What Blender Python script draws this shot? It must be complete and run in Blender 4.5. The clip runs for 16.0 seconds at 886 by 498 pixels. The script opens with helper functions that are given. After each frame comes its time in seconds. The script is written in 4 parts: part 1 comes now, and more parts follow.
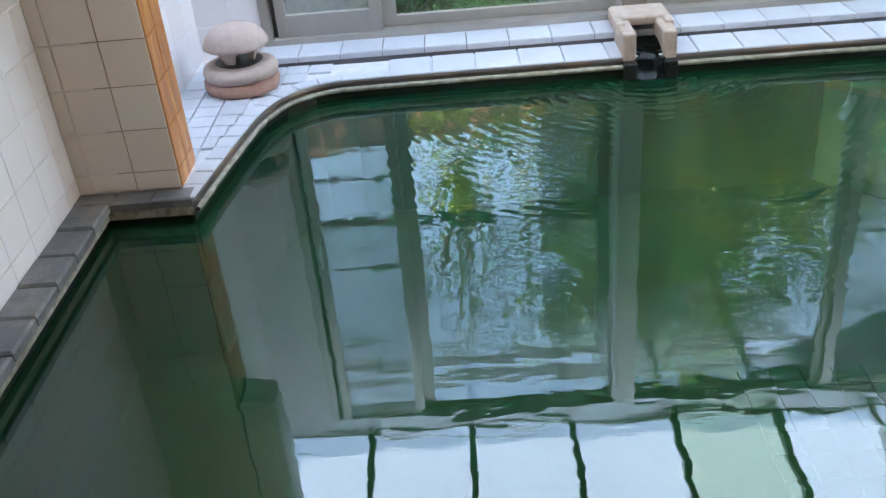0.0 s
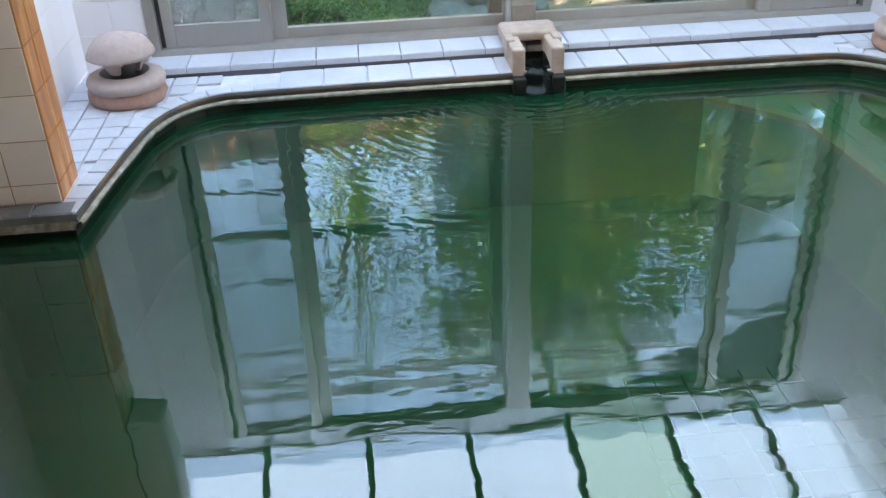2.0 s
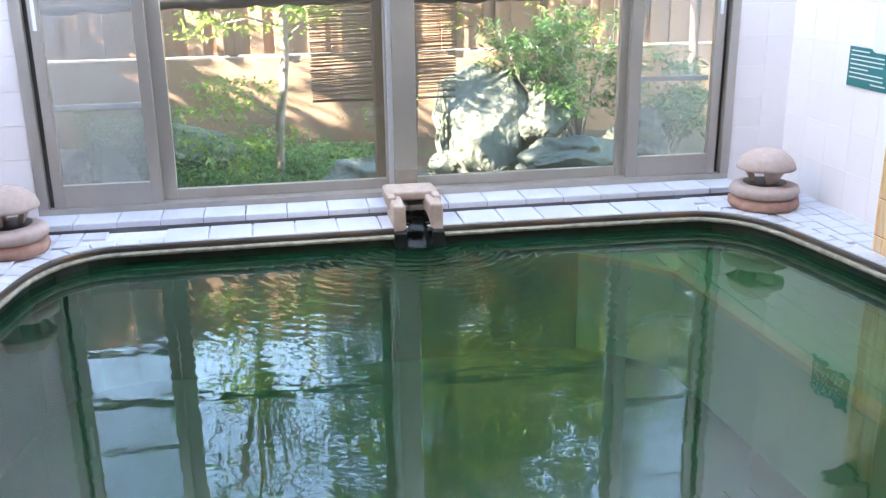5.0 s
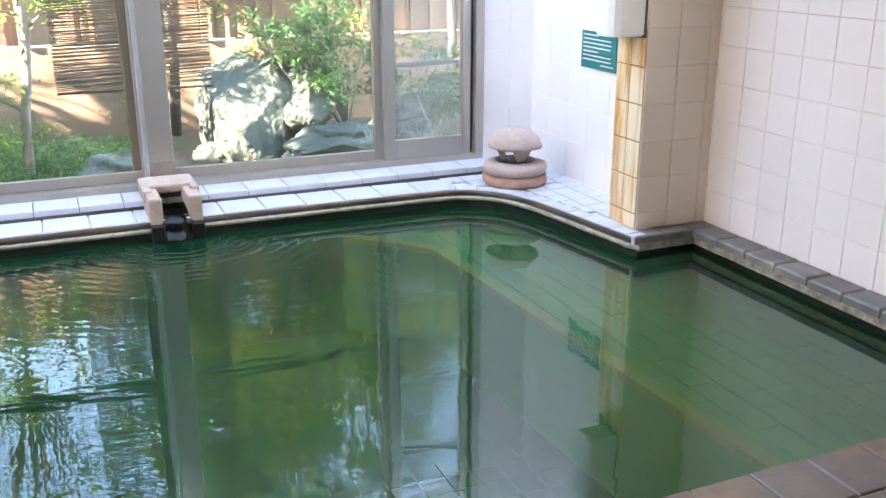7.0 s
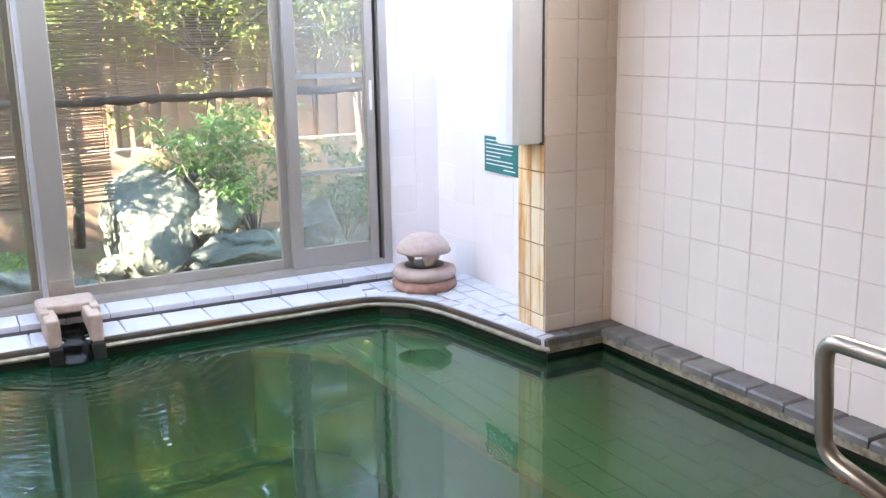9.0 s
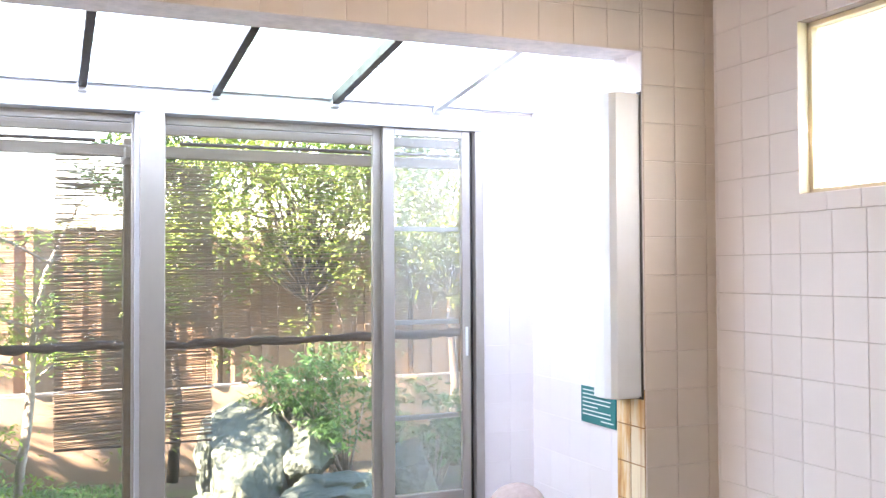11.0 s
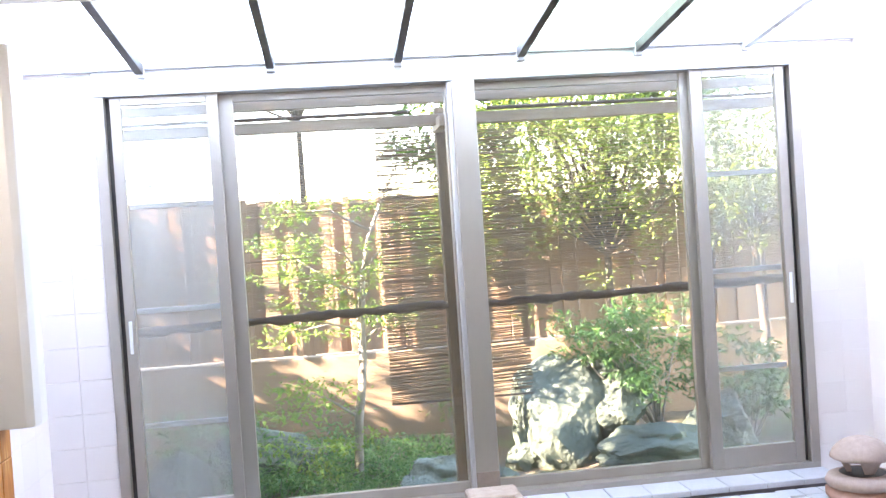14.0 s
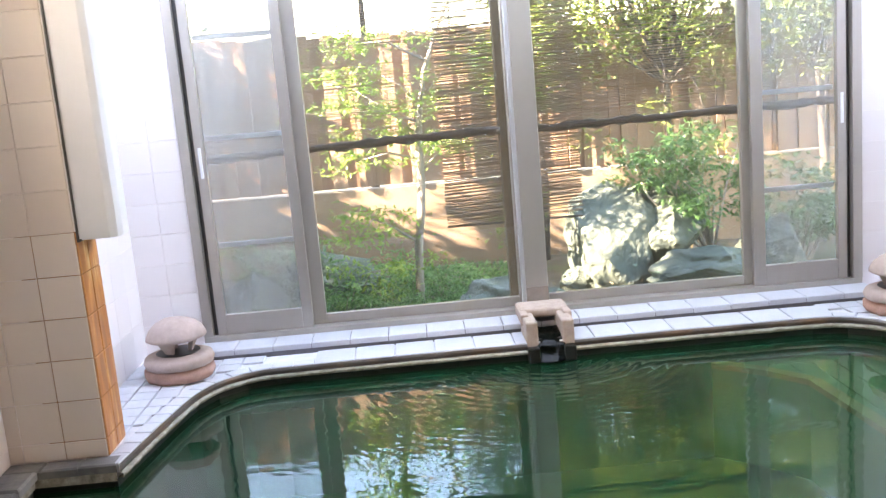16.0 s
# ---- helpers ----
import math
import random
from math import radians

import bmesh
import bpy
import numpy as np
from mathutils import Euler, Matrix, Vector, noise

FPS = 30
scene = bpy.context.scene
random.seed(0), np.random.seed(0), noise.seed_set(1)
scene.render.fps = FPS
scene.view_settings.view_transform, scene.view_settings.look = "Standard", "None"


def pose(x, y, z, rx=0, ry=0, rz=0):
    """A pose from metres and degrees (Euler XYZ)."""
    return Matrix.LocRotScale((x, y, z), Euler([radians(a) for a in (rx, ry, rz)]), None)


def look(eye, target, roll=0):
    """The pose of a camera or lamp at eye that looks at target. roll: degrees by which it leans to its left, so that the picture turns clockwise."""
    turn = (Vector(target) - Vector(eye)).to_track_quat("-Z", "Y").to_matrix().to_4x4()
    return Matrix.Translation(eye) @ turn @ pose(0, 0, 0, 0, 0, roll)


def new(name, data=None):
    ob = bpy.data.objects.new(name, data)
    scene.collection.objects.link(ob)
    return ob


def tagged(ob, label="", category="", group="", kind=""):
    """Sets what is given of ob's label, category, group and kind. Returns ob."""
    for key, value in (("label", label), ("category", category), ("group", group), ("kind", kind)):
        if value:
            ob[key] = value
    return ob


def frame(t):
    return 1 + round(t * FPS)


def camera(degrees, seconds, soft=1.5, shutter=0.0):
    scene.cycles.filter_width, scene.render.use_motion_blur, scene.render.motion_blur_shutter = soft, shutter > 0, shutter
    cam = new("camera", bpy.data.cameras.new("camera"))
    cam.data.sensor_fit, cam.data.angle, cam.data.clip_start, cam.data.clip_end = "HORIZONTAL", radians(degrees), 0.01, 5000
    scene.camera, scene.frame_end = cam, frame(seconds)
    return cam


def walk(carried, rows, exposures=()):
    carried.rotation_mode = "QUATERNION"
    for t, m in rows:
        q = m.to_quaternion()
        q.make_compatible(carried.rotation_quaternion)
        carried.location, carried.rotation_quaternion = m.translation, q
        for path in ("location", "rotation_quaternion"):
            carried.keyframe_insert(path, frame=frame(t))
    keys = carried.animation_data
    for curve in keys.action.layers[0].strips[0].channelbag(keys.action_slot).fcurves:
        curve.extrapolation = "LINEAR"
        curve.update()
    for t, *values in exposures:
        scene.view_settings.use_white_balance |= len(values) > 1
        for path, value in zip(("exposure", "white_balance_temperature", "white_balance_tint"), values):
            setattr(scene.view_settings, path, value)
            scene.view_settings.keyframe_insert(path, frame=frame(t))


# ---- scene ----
cam = camera(50.6, 16.0, soft=1.4)
PATH = [
    (0, (-0.813, -4.457, 1.474), (-0.888, -2.74, 0.452), -5.3),
    (0.5, (-0.825, -4.43, 1.469), (-0.815, -2.713, 0.442), -3.8),
    (1, (-0.798, -4.463, 1.486), (-0.726, -2.748, 0.46), -2.7),
    (1.5, (-0.759, -4.504, 1.499), (-0.651, -2.789, 0.475), -2.3),
    (2, (-0.781, -4.462, 1.487), (-0.643, -2.745, 0.472), -2.2),
    (2.5, (-0.749, -4.454, 1.517), (-0.616, -2.72, 0.529), -2.1),
    (3, (-0.749, -4.436, 1.524), (-0.601, -2.659, 0.618), -2.2),
    (5.3, (-0.594, -4.683, 1.243), (-0.205, -2.814, 0.645), -0.5),
    (5.5, (-0.58, -4.687, 1.244), (-0.146, -2.828, 0.645), -0.4),
    (6, (-0.563, -4.7, 1.255), (-0.016, -2.875, 0.646), -0.1),
    (6.5, (-0.521, -4.737, 1.232), (0.126, -2.946, 0.62), -0.0),
    (7, (-0.505, -4.759, 1.24), (0.245, -3.015, 0.611), 0.0),
    (7.5, (-0.491, -4.774, 1.242), (0.361, -3.083, 0.596), -0.2),
    (8, (-0.507, -4.79, 1.258), (0.417, -3.146, 0.594), -0.4),
    (8.5, (-0.463, -4.767, 1.269), (0.477, -3.111, 0.657), -0.6),
    (9, (-0.441, -4.75, 1.306), (0.484, -3.034, 0.864), -1.0),
    (9.5, (-0.454, -4.733, 1.331), (0.455, -2.971, 1.071), -0.9),
    (10, (-0.442, -4.737, 1.359), (0.432, -2.941, 1.247), -1.0),
    (10.2, (-0.436, -4.731, 1.363), (0.422, -2.926, 1.306), -1.0),
    (12.3, (-0.52, -4.733, 1.441), (0.055, -2.819, 1.516), -0.5),
    (12.5, (-0.521, -4.726, 1.44), (0.006, -2.798, 1.507), -0.9),
    (13, (-0.549, -4.708, 1.432), (-0.136, -2.752, 1.475), -2.1),
    (13.5, (-0.632, -4.669, 1.431), (-0.313, -2.695, 1.443), -3.2),
    (14, (-0.67, -4.68, 1.419), (-0.445, -2.693, 1.38), -3.8),
    (14.5, (-0.639, -4.725, 1.373), (-0.509, -2.732, 1.264), -4.0),
    (15, (-0.649, -4.768, 1.362), (-0.569, -2.779, 1.165), -4.0),
    (15.5, (-0.634, -4.819, 1.355), (-0.581, -2.839, 1.073), -4.3),
    (16, (-0.596, -4.902, 1.33), (-0.547, -2.935, 0.972), -4.9),
]
walk(cam, [(t, look(eye, target, roll)) for t, eye, target, roll in PATH],
     [(0.0, 4.02, 6900, 11), (3.0, 4.07, 6900, 12), (5.5, 4.33, 6900, 19), (8.0, 4.38, 6900, 19), (10.0, 4.3, 7100, 23), (13.0, 4.33, 7100, 22), (16.0, 4.31, 7500, 21)])

# ---- world, sun and sky ----
world = bpy.data.worlds.new("sky")
scene.world = world
world.use_nodes = True
wn = world.node_tree
sky = wn.nodes.new("ShaderNodeTexSky")
sky.sky_type = "NISHITA"
sky.sun_disc = False
sky.air_density, sky.dust_density, sky.ozone_density = 1.3, 0.5, 2.4
SUN_FROM = Vector((-0.84, -0.22, 0.47)).normalized()
sky.sun_elevation = math.asin(SUN_FROM.z)
sky.sun_rotation = math.atan2(SUN_FROM.x, SUN_FROM.y)
wn.links.new(sky.outputs[0], wn.nodes["Background"].inputs[0])
wn.nodes["Background"].inputs[1].default_value = 0.15
sun = new("sun", bpy.data.lights.new("sun", "SUN"))
sun.data.energy, sun.data.angle, sun.data.color = 5.0, radians(0.6), (1.0, 0.93, 0.82)
sun.matrix_basis = look(SUN_FROM * 30, (0, 0, 0))

# daylight lamps in the two high side windows; the west one is unseen, added
for s, power in ((1, 2.0), (-1, 2.6)):
    lamp = new("side_fill_daylight", bpy.data.lights.new("side_fill_daylight", "AREA"))
    lamp.data.shape, lamp.data.size, lamp.data.size_y, lamp.data.energy, lamp.data.color = "RECTANGLE", 1.1, 0.5, power, (1.0, 0.93, 0.84)
    lamp.data.spread = radians(130)
    lamp.matrix_basis = look((s * 2.31, -2.35, 2.07), (-s * 2.0, -3.0, 0.3))

# skylight in the opening of the glazed roof
lamp = new("roof_daylight", bpy.data.lights.new("roof_daylight", "AREA"))
lamp.data.shape, lamp.data.size, lamp.data.size_y, lamp.data.energy, lamp.data.color = "RECTANGLE", 4.1, 1.2, 5.8, (0.84, 0.92, 1.0)
lamp.matrix_basis = pose(0, -0.53, 2.56, -6.5, 0, 0)

# ---- materials ----
def rgba(c):
    return (*c, 1.0)


class Mat:
    """A small wrapper round a node material."""

    def __init__(self, name, base=(0.5, 0.5, 0.5), rough=0.5, metal=0.0):
        self.m = bpy.data.materials.new(name)
        self.m.use_nodes = True
        self.t = self.m.node_tree
        self.b = self.t.nodes["Principled BSDF"]
        self.b.inputs["Base Color"].default_value = rgba(base)
        self.b.inputs["Roughness"].default_value = rough
        self.b.inputs["Metallic"].default_value = metal
        self.coord = self.node("ShaderNodeTexCoord").outputs["Object"]

    def node(self, kind, **values):
        n = self.t.nodes.new(kind)
        for k, v in values.items():
            n.inputs[k.replace("_", " ")].default_value = v
        return n

    def link(self, a, b):
        self.t.links.new(a, b)

    def noise(self, scale, detail=4, rough=0.6, stretch=None, world_space=False):
        n = self.node("ShaderNodeTexNoise", Scale=scale, Detail=detail, Roughness=rough)
        src = self.coord
        if world_space:
            src = self.node("ShaderNodeNewGeometry").outputs["Position"]
        if stretch:
            mp = self.node("ShaderNodeMapping", Scale=stretch)
            self.link(src, mp.inputs[0])
            src = mp.outputs[0]
        self.link(src, n.inputs["Vector"])
        return n.outputs["Fac"]

    def ramp(self, fac, stops):
        r = self.node("ShaderNodeValToRGB")
        while len(r.color_ramp.elements) < len(stops):
            r.color_ramp.elements.new(0.5)
        for e, (p, c) in zip(r.color_ramp.elements, stops):
            e.position, e.color = p, rgba(c)
        self.link(fac, r.inputs[0])
        return r.outputs[0]

    def mix(self, fac, a, b, blend="MIX"):
        n = self.t.nodes.new("ShaderNodeMix")
        n.data_type, n.blend_type = "RGBA", blend
        for s, v in ((0, fac), (6, a), (7, b)):
            if isinstance(v, (int, float)):
                n.inputs[s].default_value = v
            elif isinstance(v, tuple):
                n.inputs[s].default_value = rgba(v)
            else:
                self.link(v, n.inputs[s])
        return n.outputs[2]

    def math(self, op, a, b=0.5, clamp=False):
        n = self.t.nodes.new("ShaderNodeMath")
        n.operation, n.use_clamp = op, clamp
        for s, v in ((0, a), (1, b)):
            if isinstance(v, (int, float)):
                n.inputs[s].default_value = v
            else:
                self.link(v, n.inputs[s])
        return n.outputs[0]

    def random(self):
        return self.node("ShaderNodeObjectInfo").outputs["Random"]

    def island(self):
        return self.node("ShaderNodeNewGeometry").outputs["Random Per Island"]

    def color(self, c):
        self.link(c, self.b.inputs["Base Color"])
        return self

    def rough(self, r):
        self.link(r, self.b.inputs["Roughness"])
        return self

    def bump(self, height, strength=0.3, distance=0.01):
        n = self.node("ShaderNodeBump", Strength=strength, Distance=distance)
        self.link(height, n.inputs["Height"])
        self.link(n.outputs[0], self.b.inputs["Normal"])
        return self


def mat_tile(name, light, dark, gloss=0.18):
    m = Mat(name, light, gloss)
    c = m.mix(m.random(), light, dark)
    c = m.mix(m.math("MULTIPLY", m.noise(3.0, 3, world_space=True), 0.35), c, tuple(v * 0.88 for v in dark))
    m.color(c)
    m.rough(m.math("MULTIPLY_ADD", m.noise(18, 3), 0.2))
    m.bump(m.noise(9, 2), 0.08, 0.01)
    return m.m


def mat_rust_tile(name, shift, streaks):
    m = Mat(name, (0.8, 0.7, 0.5), 0.35)
    n = m.noise(7.0, 5, 0.65, (2.4, 2.4, 0.35), True)
    fine = m.noise(40, 4, 0.6, (1, 1, 0.2), True)
    c = m.ramp(n, [(0.38 - shift, (0.82, 0.72, 0.54)), (0.52 - shift, (0.74, 0.47, 0.20)), (0.62 - shift, (0.55, 0.20, 0.04)), (0.76 - shift, (0.33, 0.09, 0.02))])
    c = m.mix(m.math("MULTIPLY", fine, 0.3), c, (0.72, 0.44, 0.20))
    streak = m.ramp(m.noise(26, 3, 0.5, (1, 1, 0.035), True), [(0.52, (0, 0, 0)), (0.60, (1, 1, 1))])
    c = m.mix(m.math("MULTIPLY", streak, streaks), c, (0.42, 0.13, 0.025))
    m.color(c)
    m.bump(fine, 0.15, 0.005)
    return m.m


def mat_grout(name="grout", base=(0.30, 0.24, 0.20)):
    m = Mat(name, base, 0.9)
    m.color(m.mix(m.noise(20, 4, 0.6, None, True), base, tuple(v * 1.7 for v in base)))
    m.bump(m.noise(120, 3), 0.3, 0.003)
    return m.m


def mat_two_tone_grout(name, base, low_colour):
    """Brown grout that is whitened up to an uneven border near one metre."""
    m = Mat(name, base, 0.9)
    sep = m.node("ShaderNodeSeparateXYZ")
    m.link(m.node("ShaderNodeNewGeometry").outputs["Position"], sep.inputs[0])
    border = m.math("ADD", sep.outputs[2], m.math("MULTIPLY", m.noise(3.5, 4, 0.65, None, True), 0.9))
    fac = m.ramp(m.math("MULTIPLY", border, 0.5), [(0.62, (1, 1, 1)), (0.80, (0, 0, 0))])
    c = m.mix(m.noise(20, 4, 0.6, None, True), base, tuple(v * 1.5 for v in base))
    m.color(m.mix(m.math("MULTIPLY", fac, 0.92), c, low_colour))
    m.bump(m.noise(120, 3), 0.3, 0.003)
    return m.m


def mat_stone(name, light, dark, scale=12.0, rough=0.8, bump=0.5, stain=None):
    m = Mat(name, light, rough)
    c = m.ramp(m.noise(scale, 6, 0.65, None, True), [(0.3, dark), (0.7, light)])
    c = m.mix(m.math("MULTIPLY", m.noise(scale * 9, 3), 0.5), c, tuple(v * 0.6 for v in dark))
    if stain:
        s = m.math("MULTIPLY_ADD", m.noise(scale * 0.35, 4, 0.6, None, True), 3.5)
        s.node.inputs[2].default_value = -1.75
        s.node.use_clamp = True
        c = m.mix(s, c, stain)
    r = m.random()
    c = m.mix(m.math("MULTIPLY", r, 0.3), c, tuple(v * 0.65 for v in light))
    m.color(c)
    m.bump(m.noise(scale * 6, 5, 0.6, None, True), bump, 0.006)
    return m.m


def mat_metal(name, base, rough=0.38, metal=0.85):
    m = Mat(name, base, rough, metal)
    m.color(m.mix(m.noise(5, 4, 0.6, (1, 1, 0.2)), base, tuple(v * 0.78 for v in base)))
    m.rough(m.math("MULTIPLY_ADD", m.noise(25, 3), 0.25))
    m.t.nodes[-1].inputs[2].default_value = rough - 0.1
    m.bump(m.noise(180, 2, 0.5, (1, 1, 0.05)), 0.03, 0.002)
    return m.m


def mat_plain(name, base, rough=0.5, var=0.12, scale=8.0, bump=0.1):
    m = Mat(name, base, rough)
    m.color(m.mix(m.noise(scale, 5, 0.6, None, True), base, tuple(v * (1 - 2 * var) for v in base)))
    m.bump(m.noise(scale * 12, 3), bump, 0.003)
    return m.m


def mat_wood(name, light, dark, along=(1, 12, 12), rough=0.7):
    m = Mat(name, light, rough)
    n = m.noise(4.0, 6, 0.7, along)
    c = m.ramp(n, [(0.3, dark), (0.7, light)])
    c = m.mix(m.math("MULTIPLY", m.random(), 0.45), c, tuple(v * 0.5 for v in dark))
    m.color(c)
    m.bump(n, 0.3, 0.004)
    return m.m


def mat_leaf(name, a, b, trans=0.5):
    m = Mat(name, a, 0.5)
    c = m.mix(m.island(), a, b)
    m.color(c)
    tr = m.node("ShaderNodeBsdfTranslucent")
    m.link(c, tr.inputs[0])
    mx = m.node("ShaderNodeMixShader", Fac=trans)
    m.link(m.b.outputs[0], mx.inputs[1])
    m.link(tr.outputs[0], mx.inputs[2])
    m.link(mx.outputs[0], m.t.nodes["Material Output"].inputs[0])
    return m.m


def mat_glass(name="window_glass", haze=0.012):
    """Thin clear glass with a slight film of dirt."""
    m = Mat(name)
    clear = m.node("ShaderNodeBsdfTransparent", Color=(0.95, 0.97, 0.965, 1))
    gloss = m.node("ShaderNodeBsdfGlossy", Roughness=0.02)
    film = m.node("ShaderNodeBsdfDiffuse", Color=(0.80, 0.80, 0.78, 1))
    fr = m.node("ShaderNodeFresnel", IOR=1.5)
    a = m.node("ShaderNodeMixShader")
    m.link(m.math("MULTIPLY", m.noise(3.0, 5, 0.6, (1, 1, 0.6)), haze * 2), a.inputs[0])
    m.link(clear.outputs[0], a.inputs[1])
    m.link(film.outputs[0], a.inputs[2])
    b = m.node("ShaderNodeMixShader")
    m.link(fr.outputs[0], b.inputs[0])
    m.link(a.outputs[0], b.inputs[1])
    m.link(gloss.outputs[0], b.inputs[2])
    m.link(b.outputs[0], m.t.nodes["Material Output"].inputs[0])
    return m.m


def mat_screen(name, cover):
    """Fine grey insect mesh, mostly see-through."""
    m = Mat(name)
    clear = m.node("ShaderNodeBsdfTransparent")
    film = m.node("ShaderNodeBsdfDiffuse", Color=(0.48, 0.49, 0.49, 1))
    back = m.node("ShaderNodeBsdfTranslucent", Color=(0.48, 0.49, 0.49, 1))
    ad = m.node("ShaderNodeMixShader", Fac=0.5)
    m.link(film.outputs[0], ad.inputs[1])
    m.link(back.outputs[0], ad.inputs[2])
    a = m.node("ShaderNodeMixShader", Fac=cover)
    m.link(clear.outputs[0], a.inputs[1])
    m.link(ad.outputs[0], a.inputs[2])
    m.link(a.outputs[0], m.t.nodes["Material Output"].inputs[0])
    return m.m


def mat_roof_sheet(name, tint):
    """Milky translucent roof sheet."""
    m = Mat(name)
    clear = m.node("ShaderNodeBsdfTransparent", Color=rgba(tint))
    milk = m.node("ShaderNodeBsdfTranslucent", Color=rgba(tint))
    a = m.node("ShaderNodeMixShader", Fac=0.40)
    m.link(clear.outputs[0], a.inputs[1])
    m.link(milk.outputs[0], a.inputs[2])
    m.link(a.outputs[0], m.t.nodes["Material Output"].inputs[0])
    return m.m


def mat_water():
    """Green mineral water: a rippled mirror over a tinted, slightly cloudy body."""
    m = Mat("green_bath_water")
    pos = m.node("ShaderNodeNewGeometry").outputs["Position"]
    sep = m.node("ShaderNodeSeparateXYZ")
    m.link(pos, sep.inputs[0])
    dx = m.math("SUBTRACT", sep.outputs[0], 0.01)
    dy = m.math("SUBTRACT", sep.outputs[1], -0.36)
    d = m.math("POWER", m.math("ADD", m.math("MULTIPLY", dx, dx), m.math("MULTIPLY", dy, dy)), 0.5)
    warp = m.noise(5, 2, 0.5, None, True)
    rings = m.math("SINE", m.math("ADD", m.math("MULTIPLY", d, 105.0), m.math("MULTIPLY", warp, 9.0)))
    fade = m.math("POWER", 2.718, m.math("MULTIPLY", d, -2.2))
    rings = m.math("MULTIPLY", rings, fade)
    swell = m.noise(4.5, 2, 0.5, (0.7, 1.4, 1), True)
    fine = m.noise(17, 1, 0.4, (0.35, 1.0, 1), True)
    wavelets = m.noise(42, 1, 0.4, (0.40, 1.0, 1), True)
    h = m.math("ADD", m.math("MULTIPLY", rings, 0.62), m.math("ADD", m.math("MULTIPLY", swell, 0.42), m.math("ADD", m.math("MULTIPLY", fine, 0.13), m.math("MULTIPLY", wavelets, 0.035))))
    bump = m.node("ShaderNodeBump", Strength=1.0, Distance=0.0024)
    m.link(h, bump.inputs["Height"])
    mirror = m.node("ShaderNodeBsdfGlossy", Roughness=0.0)
    m.link(bump.outputs[0], mirror.inputs["Normal"])
    clear = m.node("ShaderNodeBsdfTransparent", Color=(0.34, 0.60, 0.38, 1))
    cloud = m.node("ShaderNodeBsdfDiffuse", Color=(0.014, 0.138, 0.062, 1))
    body = m.node("ShaderNodeMixShader", Fac=0.185)
    m.link(clear.outputs[0], body.inputs[1])
    m.link(cloud.outputs[0], body.inputs[2])
    fr = m.node("ShaderNodeFresnel", IOR=1.76)
    m.link(bump.outputs[0], fr.inputs["Normal"])
    top = m.node("ShaderNodeMixShader")
    m.link(fr.outputs[0], top.inputs[0])
    m.link(body.outputs[0], top.inputs[1])
    m.link(mirror.outputs[0], top.inputs[2])
    m.link(top.outputs[0], m.t.nodes["Material Output"].inputs[0])
    return m.m


TILE = mat_tile("white_wall_tile", (0.80, 0.745, 0.73), (0.785, 0.725, 0.71))
TILE_ALCOVE = mat_tile("pale_alcove_tile", (0.80, 0.76, 0.76), (0.76, 0.71, 0.71), 0.25)
RUST = mat_rust_tile("rust_stained_tile", -0.05, 0.35)
RUST_DEEP = mat_rust_tile("deeply_rusted_tile", 0.17, 0.6)
GROUT = mat_two_tone_grout("brown_grout", (0.25, 0.18, 0.14), (0.76, 0.70, 0.68))
GROUT_WHITE = mat_grout("white_grout", (0.74, 0.70, 0.70))
# white tile tinted tan for pillars and beam: their warm shade in the colour
TILE_PILLAR = mat_tile("warm_shade_pillar_tile", (0.80, 0.70, 0.61), (0.75, 0.64, 0.55), 0.22)
GROUT_RUST = mat_grout("rusty_grout", (0.27, 0.13, 0.05))
GROUT_PALE = mat_grout("pale_grout", (0.62, 0.56, 0.54))
DECK_TILE = mat_stone("grey_deck_tile", (0.62, 0.635, 0.69), (0.52, 0.535, 0.58), 6, 0.4, 0.15)
DECK_GROUT = mat_grout("deck_grout", (0.44, 0.44, 0.46))
# near-black ledge body: dark joints, and shade under the tile edge as colour
LEDGE_JOINT_SHADE = mat_grout("ledge_joint_and_shade", (0.10, 0.10, 0.11))
COPING = mat_stone("slate_coping", (0.22, 0.22, 0.23), (0.10, 0.10, 0.10), 9, 0.4, 0.3, (0.40, 0.37, 0.31))
RIM = mat_stone("brown_rim_slab", (0.13, 0.112, 0.10), (0.06, 0.052, 0.05), 6, 0.3, 0.25, (0.30, 0.15, 0.06))
LIME = mat_stone("lime_scale_lip", (0.56, 0.52, 0.42), (0.13, 0.11, 0.08), 26, 0.8, 0.7)
# bath bottom: light lost in the deep water is put into the colour
POOL = mat_stone("depth_dimmed_pool_lining", (0.020, 0.050, 0.024), (0.012, 0.030, 0.015), 5, 0.7, 0.2)
POOL_DARK = mat_stone("wet_black_pool_wall", (0.014, 0.020, 0.015), (0.006, 0.009, 0.007), 8, 0.35, 0.3)
POOL_TILE = mat_stone("pool_tile", (0.19, 0.36, 0.23), (0.12, 0.25, 0.16), 4, 0.6, 0.2, (0.24, 0.30, 0.14))
# floor tile darkened the same way for the water's depth
POOL_FLOOR_TILE = mat_stone("depth_dimmed_floor_tile", (0.026, 0.060, 0.030), (0.018, 0.045, 0.022), 4, 0.6, 0.2)
SPOUT = mat_stone("pinkish_granite", (0.55, 0.45, 0.38), (0.40, 0.31, 0.26), 25, 0.85, 0.4)
LANTERN = mat_stone("pale_lantern_stone", (0.55, 0.43, 0.385), (0.43, 0.33, 0.295), 35, 0.9, 0.35)
LANTERN_BASE = mat_stone("reddish_base_stone", (0.58, 0.35, 0.28), (0.38, 0.22, 0.17), 22, 0.9, 0.8)
